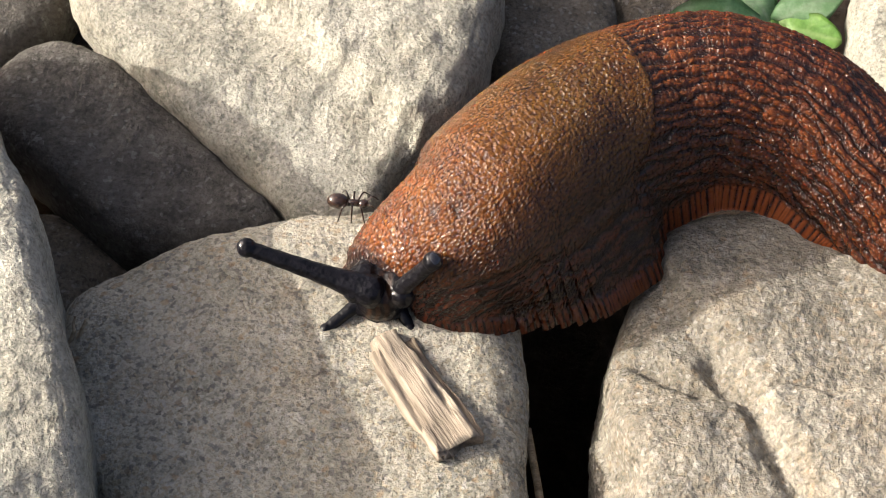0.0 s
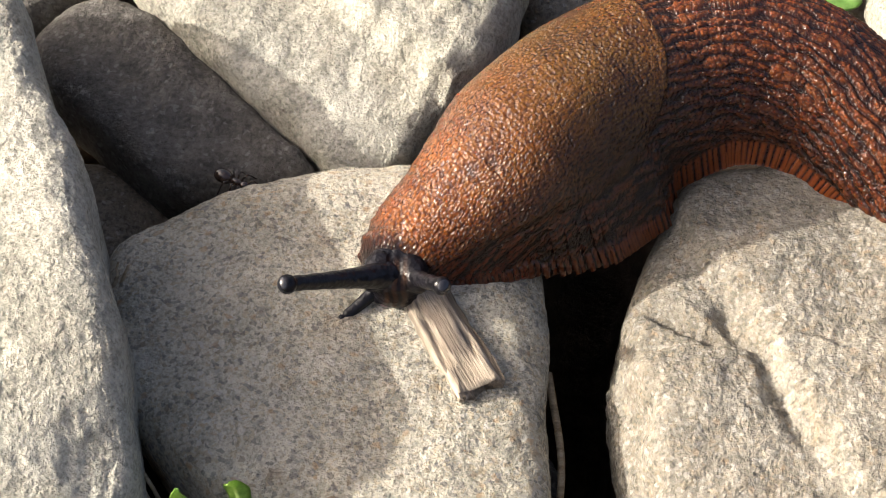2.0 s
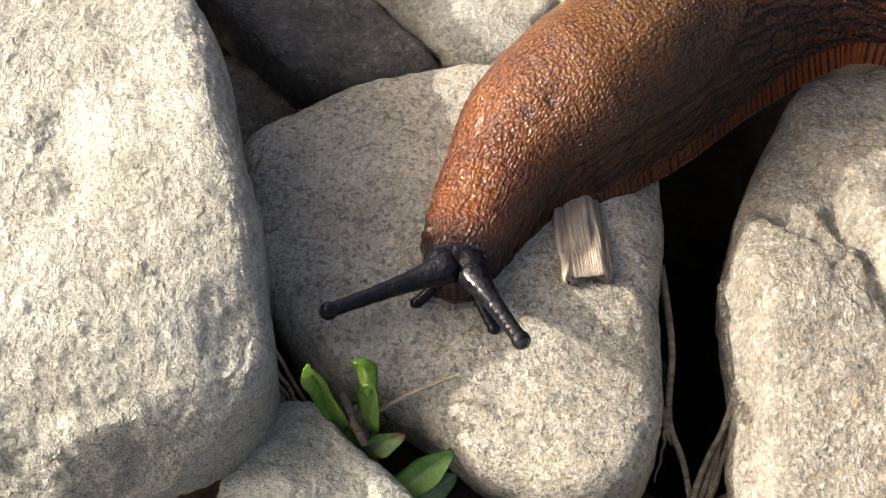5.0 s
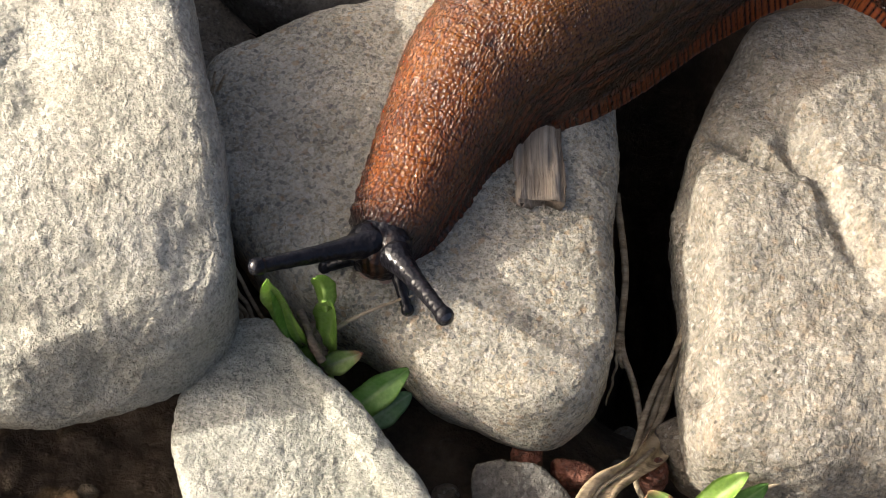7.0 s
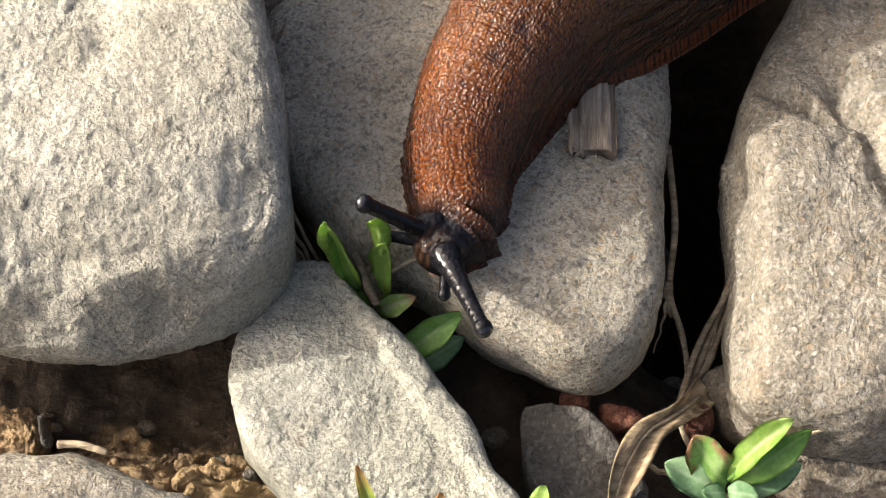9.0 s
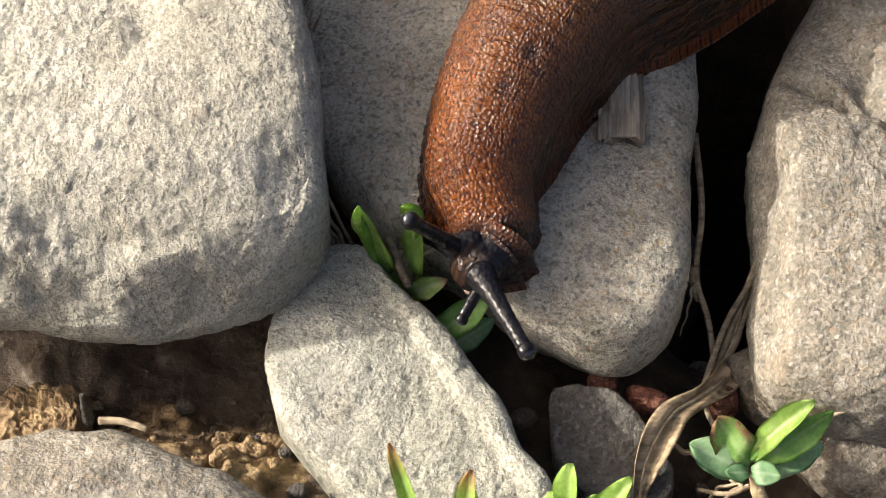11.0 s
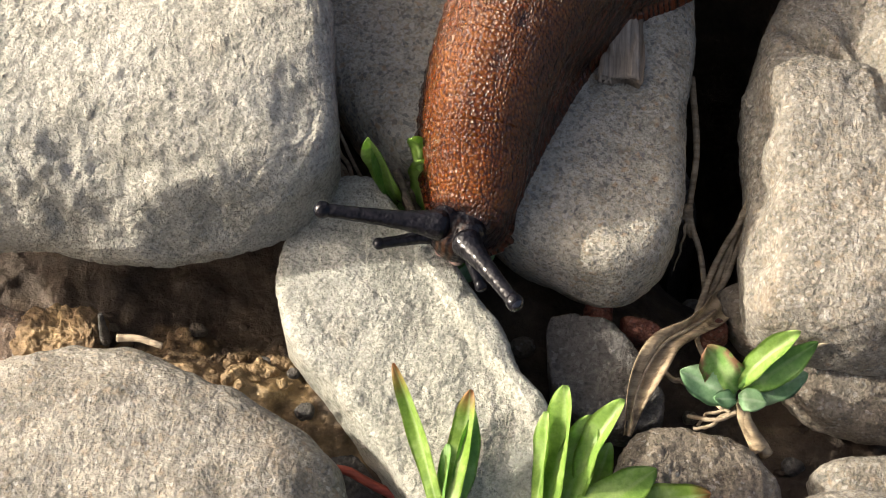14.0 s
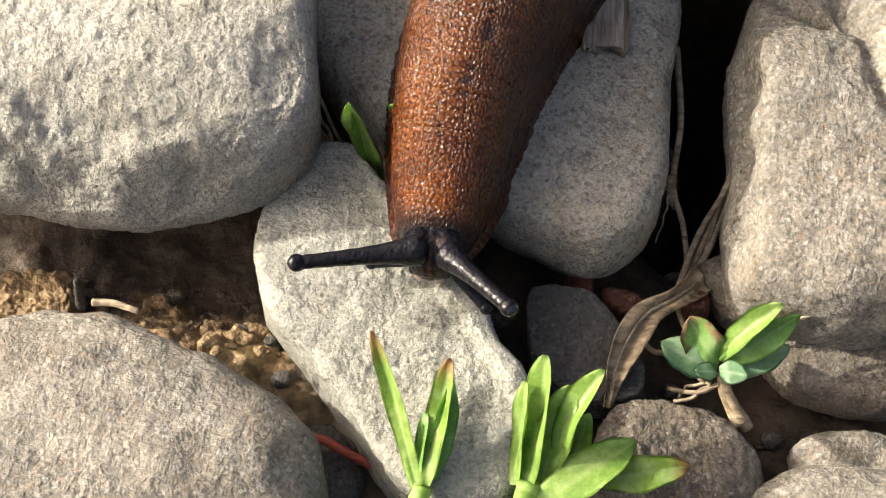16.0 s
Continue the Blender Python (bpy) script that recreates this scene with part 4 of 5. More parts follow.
def litter(name, label, category, strands, material, group="dry litter"):
    """A bundle of strands: (points, first radius, last radius)."""
    pieces = []
    for k, (pts, r0, r1) in enumerate(strands):
        n = 30
        p = spline(pts, n)
        t = np.stack([np.arange(n) * 0.2, np.full(n, 3.0 * k), np.zeros(n)], 1)
        p = p + 0.22 * np.stack([vnoise(t + 11 * j, 40 + j) for j in range(3)], 1)
        pieces.append(tube(p, np.linspace(r0, r1, n), 8))
    ob = new(name, joined(name, pieces, material))
    return tagged(ob, label, category, group)


litter("root", "thin pale dry root hanging in the gap", "root", [([(20.6, 11.1, 14), (21.3, 2.1, 12), (20.6, -5.3, 10), (22.0, -10.3, 9), (22.6, -16.5, 8), (21.5, -20.9, 9), (22.3, -24.5, 10.5)], 0.42, 0.3),
       ([(20.7, -4.4, 10), (20.4, -6, 9.6), (21.2, -8, 9)], 0.7, 0.4), ([(20.6, -6, 10), (20.0, -8.4, 8), (19.2, -11, 6)], 0.2, 0.1)], M_STRAW)
litter("straw", "dry straw strands leaning between the stones", "straw", [([(29.2, -0.7, 17), (26.6, -6.8, 13), (23.5, -12.1, 10), (21.6, -17.8, 7.5)], 0.3, 0.42), ([(28.9, -1.4, 16.5), (26.4, -7.6, 12), (23.8, -13, 9), (22, -18, 7)], 0.35, 0.5),
       ([(28.7, -2.4, 15), (26.0, -10.7, 10), (23.0, -16.7, 7)], 0.25, 0.5), ([(27.4, -5, 13), (24.6, -12, 8.6), (22.6, -17.4, 6.6)], 0.3, 0.6), ([(25.6, -9, 11), (24.4, -14, 8), (23.6, -18.6, 6.6)], 0.3, 0.5)], M_STRAW)
litter("straw", "dry straw fan beside the large pale stone", "straw", [([(-20.7, -1.2, 20), (-19.4, -2.4, 16), (-17.0, -5, 11)], 0.22, 0.25), ([(-20.9, -2.2, 19.4), (-19.6, -3.4, 15), (-17.4, -6, 10.6)], 0.22, 0.3),
       ([(-20.8, -3.4, 18), (-19.2, -4.4, 13), (-17.8, -6.8, 9)], 0.25, 0.3), ([(-20.6, -4.6, 17), (-19.4, -5.6, 12), (-18.6, -7.6, 9)], 0.3, 0.4)], M_STRAW)
litter("root", "thin dry rootlet lying on the slab", "root", [([(-9.6, -9.4, 21.0), (-8.1, -8.9, 22.0), (-5.8, -8.0, 22.5), (-3.3, -6.9, 22.4), (-1.6, -6.4, 22.2)], 0.24, 0.14)], M_STRAW)
litter("twig", "short broken dark twigs among the sprouts", "twig", [([(-13.4, -7.0, 20.6), (-12.2, -9.5, 19.0), (-11.0, -11.6, 17.5)], 0.45, 0.5), ([(-14.7, -8.1, 18.6), (-12.6, -9.2, 17.2), (-10.7, -9.9, 16)], 0.4, 0.6), ([(-12.4, -7.6, 18.6), (-11.4, -9, 17), (-10.8, -10.6, 13)], 0.7, 0.5)], M_CHIP_DARK)
litter("straw", "tiny curled straw stuck on the pale stone", "straw", [([(-39.5, 4.4, 28.6), (-38.9, 6.2, 29.6), (-38.5, 9.1, 30.0), (-40, 9.4, 30.2)], 0.16, 0.1), ([(-38.9, 6.6, 29.6), (-37.8, 9.0, 30.2)], 0.14, 0.08)], M_STRAW)
litter("stalk", "small dry stalk at the edge of the slab", "stalk", [([(-24.0, 17.5, 17), (-23.7, 19.6, 20), (-22.3, 20.6, 23)], 0.5, 0.1), ([(-24.3, 18.2, 18), (-24.0, 20, 21), (-23.4, 21.6, 22.4)], 0.35, 0.1)], M_STRAW)
litter("stick", "short pale stick resting on the tan stone", "stick", [([(-42.2, -29.2, 20.2), (-39.6, -29.4, 20.6), (-37.1, -30.1, 20.2)], 0.45, 0.35)], M_STRAW)
litter("flake", "thin grey flake standing in the soil", "flake", [([(-46.4, -24.0, 8), (-46.3, -23.6, 10.5), (-46.1, -23.2, 13)], 0.75, 0.3)], M_SLATE)
litter("stem", "dull red stem lying in the gap", "stem", [([(-19.5, -38, 7), (-17.2, -38.4, 7.2), (-14.4, -39.6, 6.6), (-11.5, -40.6, 5.5)], 0.5, 0.6)], M_REDSTEM)
litter("straw", "pale straw stub resting on the green plant", "straw", [([(29.8, -26.6, 16.4), (32.5, -25.6, 17), (36.2, -24.6, 17.6)], 0.3, 0.2)], M_STRAW)
litter("root", "thin pale rootlets at the foot of the plant", "root", [([(25.7, -30.6, 10.5), (23.6, -31.4, 10), (20.6, -30.2, 7.5)], 0.3, 0.25), ([(24.6, -30, 10), (20.0, -26.3, 8), (17.5, -24.6, 7.5)], 0.3, 0.35), ([(25, -30.4, 10), (22.6, -32.2, 9.4), (21.2, -32, 8.6)], 0.25, 0.2), ([(25.2, -30.4, 10.2), (22.8, -30.2, 9), (21.6, -31.4, 8)], 0.22, 0.2)], M_STRAW)


def dry_leaf():
    """A long curled strip of dead leaf."""
    mid = spline([(25.4, -14.5, 7.5), (23.4, -17.9, 9.5), (20.8, -20.8, 11.2), (17.4, -23.6, 12), (14.9, -28.5, 11.6), (13.8, -33.4, 9)], 40)
    t = np.gradient(mid, axis=0)
    t /= np.linalg.norm(t, axis=1)[:, None]
    v = []
    for side in (0.12, -0.12):
        for i in range(40):
            s = i / 39
            w = 1.6 * math.sin(math.pi * (0.12 + 0.80 * s)) ** 0.6 * (1 + 0.25 * math.sin(11 * s))
            a = np.cross(t[i], (0.25, -0.35, 1))
            a /= np.linalg.norm(a)
            b = np.cross(a, t[i])
            for j in range(11):
                q = 2 * j / 10 - 1
                v.append(mid[i] + a * q * w + b * (side + 0.5 * q * q * w + 0.3 * math.sin(5 * q + 9 * s) + 0.2 * math.sin(14 * s - 3 * q)))
    f = grid_faces(40, 11, False)
    faces = [tuple(x) for x in f] + [tuple(x[::-1] + 440) for x in f]
    rim = [i * 11 for i in range(40)] + [39 * 11 + j for j in range(1, 11)] + [i * 11 + 10 for i in range(38, -1, -1)] + list(range(9, 0, -1))
    faces += [(a, b, b + 440, a + 440) for a, b in zip(rim, rim[1:] + rim[:1])]
    ob = new("dry_leaf", make_mesh("dry_leaf", np.array(v) * 0.001, faces, M_DRYLEAF))
    tagged(ob, "curled tan dead leaf strip lying in the gap", "leaf", "dry litter")
    part("midrib", strand("midrib", [tuple(p + np.array([0, -0.1, 0.3])) for p in mid[2:38:5]], 0.3, 0.12, M_STRAW, 36, 8), ob, "pale raised midrib")
    return ob


dry_leaf()


def plant(name, label, base, stems, leaves, group="seedlings"):
    """stems: (points, r0, r1, material); leaves: (base, tip, width, bend, material, facing, fold)."""
    ob = new(name)
    ob.location = mm(*base)
    tagged(ob, label, "plant", group)
    back = Matrix.Translation(-Vector(mm(*base)))
    for pts, r0, r1, m in stems:
        me = strand("stem", pts, r0, r1, m, 20, 10, 0.1)
        me.transform(back)
        part("stem", me, ob)
    for b, t, w, bend, m, facing, fold in leaves:
        me = blade("leaf", b, t, w, bend, m, facing, fold)
        me.transform(back)
        part("leaf", me, ob, "green leaf with a reddish tip" if m in (M_SPROUT_RED, M_SPROUT_PINK) else "")
    return ob


V = (-0.5, -0.6, 0.6)
SUNNY = (-0.75, -0.45, 0.5)
plant("seedling", "bright green seedling sprouting between three stones", (-11.6, -10.5, 8),
      [([(-11.6, -10.5, 4), (-12.0, -10, 10), (-12.9, -9.2, 16.6)], 0.7, 0.75, M_SPROUT), ([(-11.4, -10.5, 4), (-11.0, -9.8, 10), (-10.4, -9.0, 16)], 0.8, 0.75, M_SPROUT)],
      [((-13.0, -9.2, 17.0), (-16.0, -8.4, 29.4), 3.2, -0.7, M_SPROUT, (-0.35, -0.6, 0.6), 0.75), ((-12.8, -8.8, 15.6), (-15.9, -7.8, 28.4), 2.4, 0.5, M_LEAF, (-1.3, -0.2, 0.5), 0.4),
       ((-10.5, -9.2, 16.2), (-10.0, -8.4, 25.4), 3.6, -0.6, M_SPROUT, (-0.55, -0.6, 0.6), 0.55), ((-10.2, -8.7, 23.4), (-11.2, -7.4, 28.2), 2.5, -0.8, M_SPROUT, (-0.2, -0.6, 0.7), -0.5),
       ((-11.0, -10.6, 14.6), (-6.9, -10.2, 17.2), 2.5, 0.6, M_SPROUT_PINK, (-0.1, -0.55, 0.8), 0.7), ((-8.9, -15.4, 12.6), (-2.0, -12.0, 17.2), 3.4, 0.8, M_LEAF, (-0.1, -0.6, 0.8), 0.55),
       ((-7.6, -15.4, 9.6), (-1.8, -12.5, 12.4), 3.0, 0.4, M_LEAF_BLUE, (0.2, -0.5, 0.9), 0.3), ((-9.4, -12.6, 8), (-8.2, -15.6, 12.8), 1.0, 0.2, M_LEAF, V, 0.2)])
plant("seedling", "green leafy plant with a nibbled brown-edged leaf", (25.8, -31, 6),
      [([(28.6, -34.4, 8.6), (27.2, -32.4, 9.8), (25.9, -30.2, 12.6)], 1.1, 0.6, M_DRYLEAF), ([(29.4, -34.6, 8), (27.4, -32.6, 10.4), (26.3, -30.2, 12.4)], 0.8, 0.4, M_DRYLEAF)],
      [((25.6, -29.2, 13.2), (21.9, -25.7, 16.8), 4.6, 0.5, M_LEAF_BROWN, (-0.3, -0.5, 0.8), 0.10), ((25.4, -29.8, 12.4), (19.2, -27.6, 14.2), 4.0, 0.6, M_LEAF_BLUE, (-0.1, -0.35, 0.95), 0.15),
       ((25.9, -29.2, 13.6), (33.6, -25.6, 19), 3.4, 0.9, M_LEAF, (0.0, -0.6, 0.75), 0.25), ((25.8, -28.9, 14.0), (31.6, -24.9, 20.0), 2.9, 0.9, M_SPROUT, (-0.85, -0.5, 0.6), 0.6),
       ((29.6, -25.0, 13), (32.9, -21.6, 15.6), 3.2, 0.5, M_LEAF_BLUE, (-0.2, -0.6, 0.8), 0.2), ((26.2, -29.9, 12.6), (33.2, -27.4, 14.4), 3.4, 0.7, M_LEAF_BLUE, (-0.1, -0.45, 0.9), 0.2),
       ((25.4, -30.2, 13.0), (22.9, -30.6, 13.8), 2.1, 0.2, M_LEAF_BLUE, (-0.2, -0.3, 0.9), 0.2), ((25.7, -30.2, 13.4), (28.6, -31.2, 14.8), 2.6, 0.4, M_LEAF_BLUE, (-0.2, -0.4, 0.9), 0.3)])
plant("seedling", "slender bright green sprout with brown tips", (-7.1, -51, 4),
      [([(-7.1, -51, 2), (-7, -50.6, 9), (-6.2, -49, 15.6), (-5.6, -47, 17.4)], 1.2, 1.0, M_SPROUT)],
      [((-5.8, -47.5, 16.4), (-11.8, -32.0, 22.8), 2.2, -0.9, M_SPROUT_RED, (-0.3, -0.5, 0.7), 0.6), ((-5.2, -46.6, 17), (-3.4, -34.5, 22.4), 3.0, -0.4, M_SPROUT_RED, (-0.5, -0.5, 0.65), 0.55), ((-4.4, -45.8, 16.6), (-3.0, -36, 20.8), 2.6, -0.1, M_LEAF, (0.5, -0.5, 0.8), 0.3), ((-6.4, -46.8, 16.2), (-5.6, -39.6, 19.6), 2.2, -0.2, M_LEAF, (-1.0, -0.4, 0.6), 0.3)])
plant("seedling", "leafy bright green sprout with a pale tipped leaf", (5.5, -50.5, 4),
      [([(5.5, -50.5, 2), (5.4, -49.6, 9), (5.2, -47.6, 14), (5.4, -45.6, 16.6)], 1.5, 1.3, M_SPROUT)],
      [((5.2, -45.9, 15.6), (6.5, -33.8, 23), 4.4, -0.6, M_SPROUT, SUNNY, 0.45), ((8.4, -42.8, 17), (12.5, -35.3, 23.5), 3.4, 0.9, M_SPROUT, SUNNY, 0.5), ((4.1, -45.5, 15.6), (4.6, -36.2, 21.4), 2.9, -0.3, M_SPROUT, (-1.2, -0.4, 0.6), 0.5),
       ((6.9, -45, 15.6), (9.2, -36.6, 22), 4.4, -0.5, M_SPROUT, (-0.4, -0.5, 0.7), 0.4), ((9.4, -44, 15), (11.4, -38.4, 19), 2.8, -0.3, M_SPROUT, (-0.3, -0.5, 0.7), 0.4), ((6.2, -47.8, 15.4), (16.4, -40.8, 18), 4.6, 0.9, M_SPROUT, (-0.3, -0.4, 0.9), 0.2),
       ((12.4, -44.2, 15), (22.2, -42.8, 17), 3.8, 0.5, M_SPROUT_RED, (-0.1, -0.5, 0.9), 0.25)])
plant("seedling", "broad pale green leaves behind the slug", (56, 70, 1),
      [([(56, 71, -1), (56.4, 70.6, 3), (57, 70.2, 6.5)], 0.8, 0.6, M_LEAF)],
      [((56, 69.4, 6), (42.6, 68.6, 8.4), 7.6, 0.8, M_LEAF_BLUE, (0, -0.6, 0.8), 0.12), ((57, 70.6, 6), (66, 73, 9.4), 5.0, 0.8, M_LEAF_BLUE, (0, -0.6, 0.8), 0.12), ((57.5, 70, 5.6), (64.6, 66.4, 7), 5.0, 0.7, M_LEAF, (0, -0.5, 0.8), 0.12), ((56.6, 70.4, 6), (52, 80, 9), 6, 0.8, M_LEAF_BLUE, (0, -0.5, 0.8), 0.12)])


# ---- the ant ----
def make_ant():
    ant = new("ant")
    tagged(ant, "small dark shiny ant running on the stones", "ant")
    part("abdomen", joined("abdomen", [ball((-1.5, 0, 1.0), (1.15, 0.85, 0.8), 14, 18)], M_ANT), ant, "round glossy dark abdomen")
    part("thorax", joined("thorax", [ball((0.1, 0, 0.95), (0.75, 0.4, 0.42)), ball((-0.5, 0, 0.9), (0.25, 0.2, 0.3))], M_ANT), ant)
    part("head", joined("head", [ball((1.15, 0, 0.95), (0.55, 0.5, 0.4), 12, 16)], M_ANT), ant)
    for s in (1, -1):
        for x0, x1 in ((0.5, 1.5), (0.1, 0.1), (-0.3, -1.3)):
            part("leg", strand("leg", [(x0, s * 0.25, 0.8), (0.5 * x0 + 0.5 * x1, s * 1.0, 1.5), (x1, s * 1.9, 0.0)], 0.12, 0.07, M_ANT, 10, 6), ant)
        part("antenna", strand("antenna", [(1.5, s * 0.2, 1.1), (2.0, s * 0.6, 1.5), (2.6, s * 0.7, 0.9)], 0.08, 0.06, M_ANT, 10, 6), ant)
    return ant


ANT = make_ant()


# ---- movement ----
TRAIL = spline([(78, -22, 2), (75, -12, 12), (70.5, -2, 21), (68.5, 10, 22), (64.4, 19.4, 21), (60, 26.8, 20.8), (55.6, 32.4, 22.5), (50.2, 37.6, 23.5), (42, 40.2, 23.5), (33.2, 38.6, 22.5), (24.5, 33.7, 22), (15.9, 26.8, 21.8), (6.7, 20.4, 21.6),
                (2.2, 14, 21.4), (-1.0, 7.5, 21.4), (-3.2, 0, 21.4), (-4.3, -7, 21), (-5.0, -13, 20), (-6, -20, 19.2), (-6.6, -28, 18.8)], 700)
TRAIL_S = np.r_[0, np.cumsum(np.linalg.norm(np.diff(TRAIL, axis=0), axis=1))]
# the brow's place and the head's heading
BROW = ((0, 6.8, 22.3, 28, -100), (0.5, 7.2, 21.4, 28, -100), (1, 7.1, 20.4, 28, -102), (1.5, 6.7, 19.5, 28, -98), (2, 5.3, 17.7, 28, -95), (2.5, 3.9, 15.6, 28, -92),
        (3, 3.2, 13.1, 28, -92), (3.5, 1.8, 10.9, 28, -92), (4, 0.3, 9, 28, -94), (6.5, -3.8, -0.6, 28, -103), (7, -4.8, -1.5, 28, -106), (7.5, -5.7, -3.4, 28, -110),
        (8, -5.3, -4.6, 28, -122), (8.5, -3.9, -6.4, 28, -138))
BROW += ((11, -3, -11.6, 28, -142), (11.5, -3, -11.5, 28, -140), (12, -3.7, -12, 28, -132), (12.5, -4.6, -12.1, 28, -122), (13, -4.4, -12.8, 26.6, -122),
         (13.5, -4.8, -14.6, 26, -124), (14, -5.6, -15.4, 26, -122), (14.5, -6, -16.2, 26, -116), (15, -6.6, -17.9, 26, -112), (15.5, -6.6, -20, 26, -98), (16, -6, -21.5, 26, -94))
# how far behind the brow each place of the body lies as the slug draws out
ALONG = (0, 2, 8, 12, 17, 21, 28, 33, 40, 100, 120)
DRAWN = ((0, (0, 1.5, 4.4, 6.8, 10.0, 13, 19.3, 25, 33, 90, 108)), (3.5, (0, 3, 10, 12.9, 16.4, 19.4, 25.3, 30, 38, 95, 114)), (7.5, (0, 3, 14, 19, 26, 31, 40, 46, 54, 112, 130)),
         (11, (0, 3.2, 10, 16, 25, 32, 42, 48, 56, 114, 132)), (12.5, (0, 3.2, 9.5, 16, 25, 32, 42, 48, 56, 114, 132)), (16, (0, 2.5, 8, 15, 25, 32, 42, 48, 56, 114, 132)))


def behind(t, c):
    return float(np.interp(t, [r[0] for r in DRAWN], [np.interp(c, ALONG, r[1]) for r in DRAWN]))


BROW_UP = 6.8


def at_time(table, t, k):
    return float(np.interp(t, [r[0] for r in table], [r[k] for r in table]))


def head_pose(t):
    x, y, z, yaw = (at_time(BROW, t, k) for k in (1, 2, 3, 4))
    return x, y, z - BROW_UP, yaw


def spine(t):
    """The slug's middle line on its sole, from the head backwards, and the way along it."""
    x, y, z, yaw = head_pose(t)
    end, out = np.array([x, y, z]), np.array([math.cos(radians(yaw)), math.sin(radians(yaw)), 0.0])
    near = np.argmin(np.linalg.norm(TRAIL[:, :2] - end[:2], axis=1))
    s0 = TRAIL_S[near] - 11
    k = np.searchsorted(TRAIL_S, s0)
    a = TRAIL[k]
    ta = TRAIL[k] - TRAIL[k - 1]
    ta /= np.linalg.norm(ta)
    reach = np.linalg.norm(end - a) * 0.36
    b, c = a + ta * reach, end - out * reach
    w = np.linspace(0, 1, 60)[:, None]
    curve = (1 - w) ** 3 * a + 3 * (1 - w) ** 2 * w * b + 3 * (1 - w) * w**2 * c + w**3 * end
    line = np.vstack([TRAIL[:k], curve])[::-1]
    line = np.vstack([end + out * 4, line])
    s = np.r_[0, np.cumsum(np.linalg.norm(np.diff(line, axis=0), axis=1))] - 4
    return line, s


def posed(p, fwd):
    """A pose in metres at p with x along fwd and z up."""
    fwd = Vector(fwd).normalized()
    side = Vector((0, 0, 1)).cross(fwd).normalized()
    m = Matrix((fwd, side, fwd.cross(side))).transposed().to_4x4()
    return Matrix.Translation(Vector(p) * 0.001) @ m


def aim(tip, root):
    return posed(tip, Vector(tip) - Vector(root))


TIMES = [k * 0.5 for k in range(33)]
TIP_A = ((0, -6.3, 24.4, 28.9), (0.5, -5.4, 22.1, 30.2), (1, -3.5, 17.5, 33.6), (1.5, -3.9, 14.0, 32.4), (2, -5.5, 11.9, 31.9), (2.5, -7.7, 9.6, 30.1), (3, -9.4, 7.3, 26.5), (3.5, -11.2, 5.8, 24.9), (4, -13.0, 3.0, 24.5), (6.5, -16.8, -5.4, 27.3), (7, -17.0, -7.0, 29.6), (7.5, -17.0, -6.2, 32.8))
TIP_A += ((8, -14.1, -4.5, 31.8), (8.5, -12.2, -6.4, 31.6), (11, -10.3, -11.3, 31.9), (11.5, -13.1, -11.3, 31.1), (12, -15.5, -12.4, 32.6), (12.5, -17.1, -12.5, 31.5), (13, -17.1, -14.3, 29.5), (13.5, -18.9, -14.0, 25.8), (14, -20.7, -15.4, 25.7), (14.5, -22.2, -18.5, 24.8), (15, -22.1, -21.1, 24.3), (15.5, -21.1, -23.9, 24.1), (16, -20.4, -25.3, 24.3))
TIP_B = ((0, 11.7, 19.6, 32.0), (0.5, 11.6, 18.0, 31.6), (1, 12.4, 16.1, 31.0), (1.5, 11.3, 14.6, 30.7), (2, 9.7, 12.1, 30.1), (2.5, 8.8, 9.3, 29.5), (3, 8.3, 2.5, 32.5), (3.5, 7.4, -0.8, 30.0), (4, 6.2, -3.0, 28.9), (6.5, 3.3, -11.3, 30.9), (7, 1.7, -12.9, 30.1), (7.5, 0.0, -15.1, 30.5))
TIP_B += ((8, -0.3, -16.9, 29.9), (8.5, 0.1, -19.1, 29.5), (11, 2.0, -24.1, 28.1), (11.5, 3.3, -23.5, 27.5), (12, 4.6, -22.4, 28.5), (12.5, 3.9, -21.9, 30.1), (13, 3.7, -22.5, 29.5), (13.5, 2.3, -25.1, 29.0), (14, 0.9, -26.9, 27.8), (14.5, 0.0, -28.3, 27.1), (15, 0.9, -29.1, 27.2), (15.5, 1.7, -30.6, 27.3), (16, 2.6, -31.3, 28.4))
TIP_C = ((0, 1.0, 18.9, 21.8), (0.5, 0.9, 18.2, 21.9), (1, 0.4, 17.3, 21.9), (1.5, 0.5, 15.1, 21.8), (2, -0.6, 13.7, 21.8), (2.5, -1.3, 11.6, 21.8), (3, -1.3, 9.1, 21.8), (3.5, -1.9, 7.5, 21.8), (4, -3.3, 5.2, 21.8), (6.5, -9.4, -1.8, 21.8), (7, -10.9, -2.7, 21.8), (7.5, -11.6, -3.9, 21.8))
TIP_C += ((8, -12.0, -5.2, 21.8), (8.5, -11.5, -5.8, 23.7), (11, -8.9, -7.8, 21.9), (11.5, -10.3, -10.2, 24.1), (12, -12.3, -12.3, 23.5), (12.5, -13.1, -13.2, 23.3), (13, -13.3, -14.2, 21.7), (13.5, -13.7, -15.9, 21.1), (14, -14.6, -16.9, 21.1), (14.5, -15.0, -18.4, 20.9), (15, -14.5, -20.0, 20.9), (15.5, -13.7, -21.2, 21.6), (16, -12.8, -22.6, 19.8))
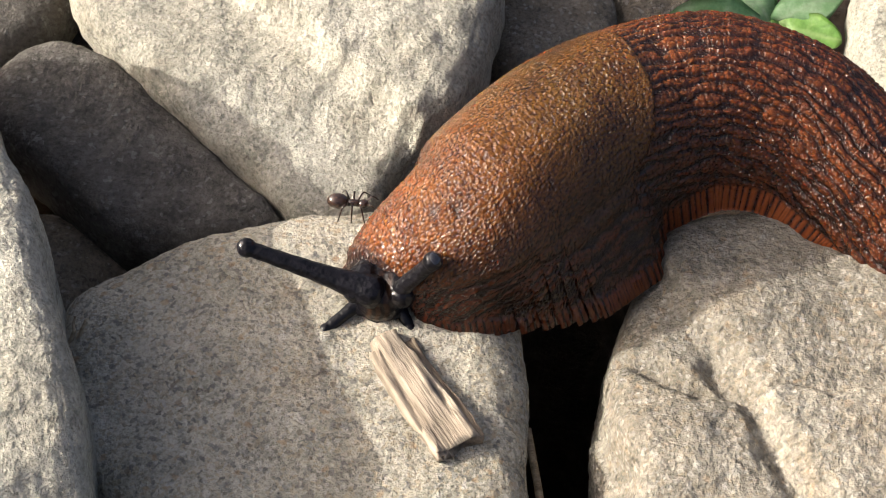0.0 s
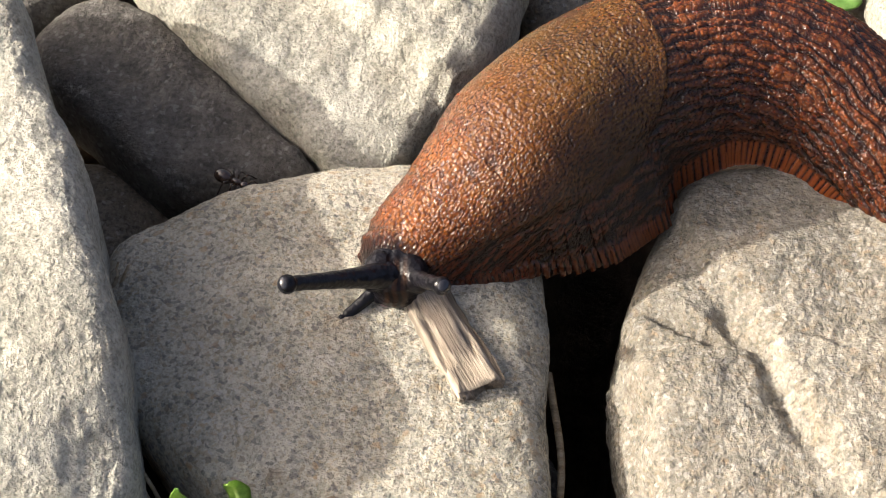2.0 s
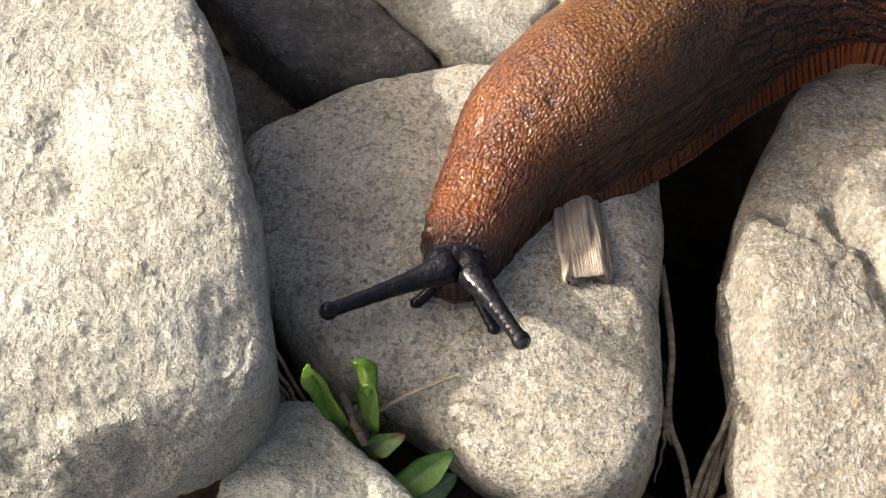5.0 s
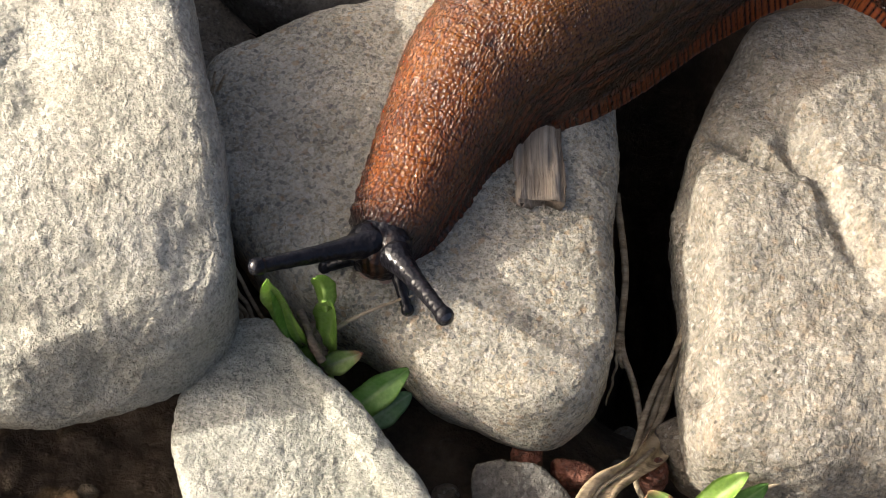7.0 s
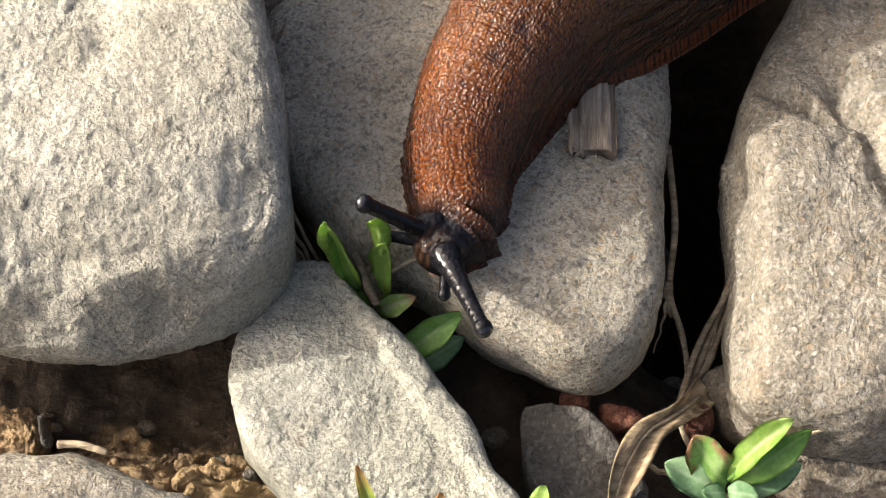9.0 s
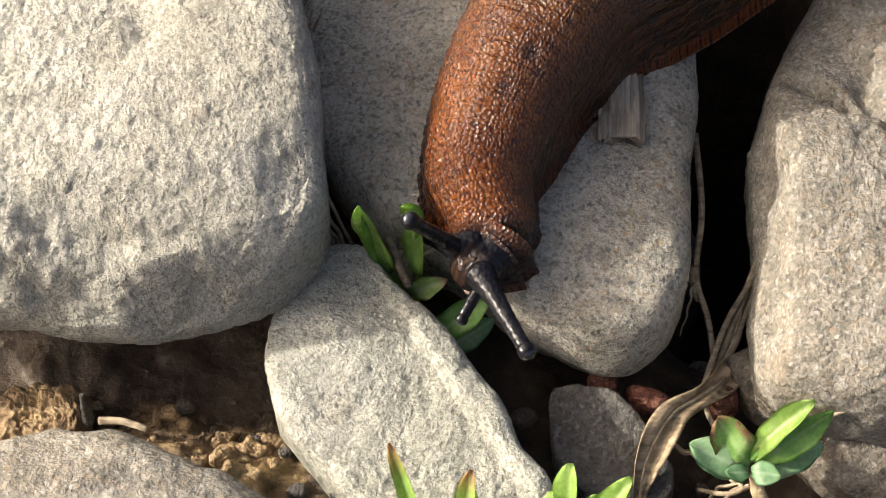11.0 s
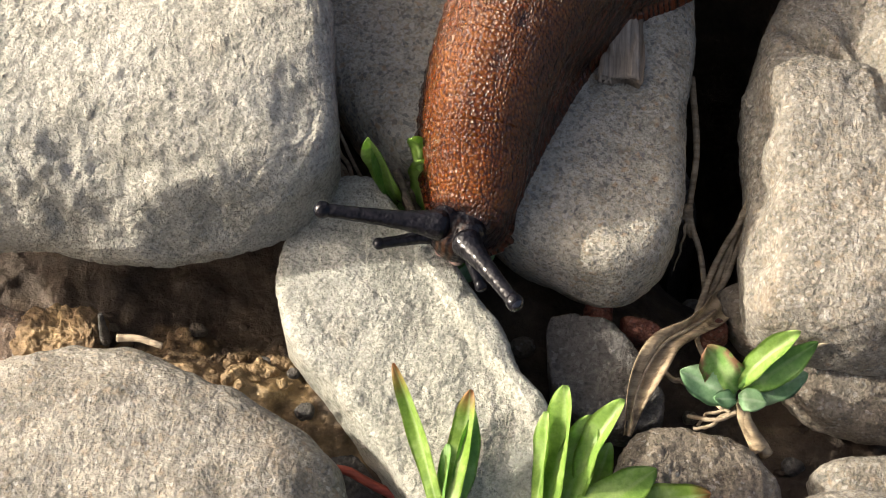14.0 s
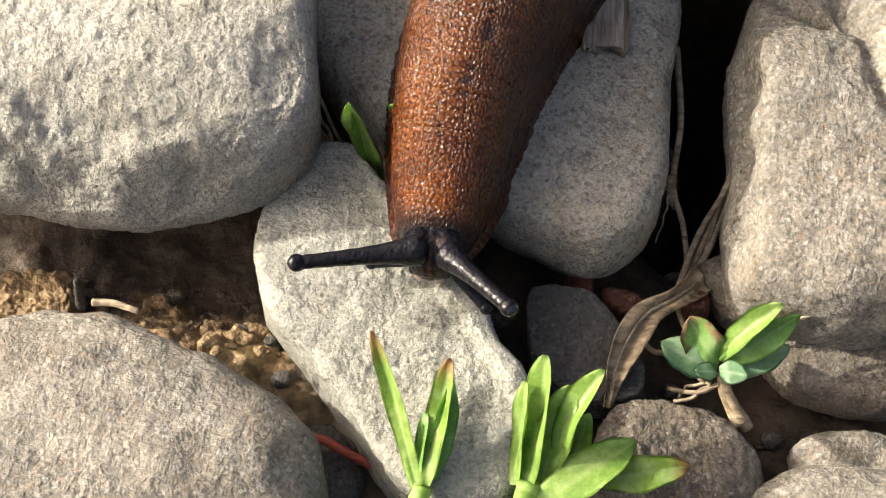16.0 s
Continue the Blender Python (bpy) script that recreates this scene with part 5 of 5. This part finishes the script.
TIP_D = ((0, 9.5, 18.4, 21.8), (0.5, 9.6, 17.2, 21.8), (1, 9.6, 16.1, 21.8), (1.5, 9.5, 15.4, 21.8), (2, 8.0, 13.1, 21.8), (2.5, 7.2, 10.3, 21.8), (3, 6.9, 8.0, 21.8), (3.5, 6.0, 4.9, 21.8), (4, 4.5, 2.6, 21.8), (6.5, -0.7, -5.8, 21.8), (7, -2.1, -7.8, 21.8), (7.5, -3.2, -8.3, 21.8))
TIP_D += ((8, -3.7, -10.0, 21.8), (8.5, -3.4, -11.3, 21.8), (11, -5.0, -17.5, 21.8), (11.5, -3.9, -16.2, 21.8), (12, -3.9, -18.6, 21.8), (12.5, -4.0, -19.0, 21.8), (13, -3.0, -19.7, 20.4), (13.5, -3.2, -20.6, 19.8), (14, -3.0, -21.1, 19.8), (14.5, -3.6, -23.4, 19.8), (15, -3.0, -23.5, 19.8), (15.5, -1.2, -25.2, 19.8), (16, 0.1, -27.1, 19.2))


def motions():
    base, segs, sides, heads, horns = {}, {i: [] for i in range(len(PIECES))}, {i: [] for i in range(len(FLANKS))}, [], {i: [] for i in range(4)}
    for t in TIMES:
        line, s = spine(t)

        def at(d):
            return Vector([float(np.interp(d, s, line[:, k])) for k in range(3)])
        home = posed(at(24), at(22) - at(26))
        base[t] = home
        back = home.inverted()
        for i, (ob, d) in enumerate(PIECES):
            q = behind(t, d)
            segs[i].append((t, back @ posed(at(q), at(q - 1.6) - at(q + 1.6))))
        for i, (ob, d, hy, hz) in enumerate(FLANKS):
            q = behind(t, d)
            swell = float(np.interp(d, (12, 17, 26, 31, 36), (0, 0.18, 1, 1, 0))) * float(np.interp(t, (0, 2, 4, 6), (1, 0.8, 0.3, 0)))
            swing = pose(0, (hy - 0.9 * (1 - swell)) * 0.001, (hz - 2.4 * swell) * 0.001, 19 * swell, 0, 0)
            sides[i].append((t, back @ posed(at(q), at(q - 1.6) - at(q + 1.6)) @ swing))
        x, y, z, yaw = head_pose(t)
        hp = pose(x * 0.001, y * 0.001, z * 0.001, 0, 8, yaw)
        heads.append((t, back @ hp))
        for i, tips in enumerate((TIP_A, TIP_B, TIP_C, TIP_D)):
            side = (-1.9, 1.9, -1.7, 1.7)[i]
            root = hp @ Vector((0.0009, side * 0.001, 0.0049 if i < 2 else 0.0022)) * 1000
            tip = [at_time(tips, t, k) for k in (1, 2, 3)]
            horns[i].append((t, back @ aim(tip, root)))
    walk(SLUG, [(t, base[t]) for t in TIMES])
    for i, (ob, d) in enumerate(PIECES):
        walk(ob, segs[i])
    for i, (ob, d, hy, hz) in enumerate(FLANKS):
        walk(ob, sides[i])
    walk(HEAD, heads)
    for i, ob in enumerate(HORNS):
        walk(ob, horns[i])

    walk(WOOD, [(t, pose(x * 0.001, 0.0047, 0.0219, 0, 0, a)) for t, x, a in ((0, 13.2, 117), (1.5, 13.2, 115), (2.5, 13.0, 111), (3.5, 12.8, 104), (4.5, 12.4, 98), (6.5, 11.8, 90), (16, 11.8, 89))])
    # the ant runs about and hides in the gap behind the slab
    run = ((0, 4.4, 34.2, 21.2, -10), (0.15, 2.0, 34.6, 21.2, 70), (0.3, -1.0, 34.8, 21.2, 150), (0.6, -6, 35.8, 17.6, 190), (0.9, -13, 35.5, 15.4, 190), (1.3, -17, 35.5, 9, 150), (1.7, -17, 36, 9, 20), (2.0, -12, 35.6, 15.6, -30), (2.2, -7, 34.4, 21.2, -60), (2.4, -0.6, 29.6, 22.4, -40),
           (2.5, -3.4, 28.4, 22.4, -120), (2.6, -6.3, 28.8, 22.4, -195), (2.8, -10.6, 32, 21.6, -210), (3.0, -15, 35, 15, -230), (3.3, -19, 35.5, 8, -230), (16, -20, 36, 7, -230))
    walk(ANT, [(t, pose(x * 0.001, y * 0.001, z * 0.001, 0, 0, a)) for t, x, y, z, a in run])


motions()
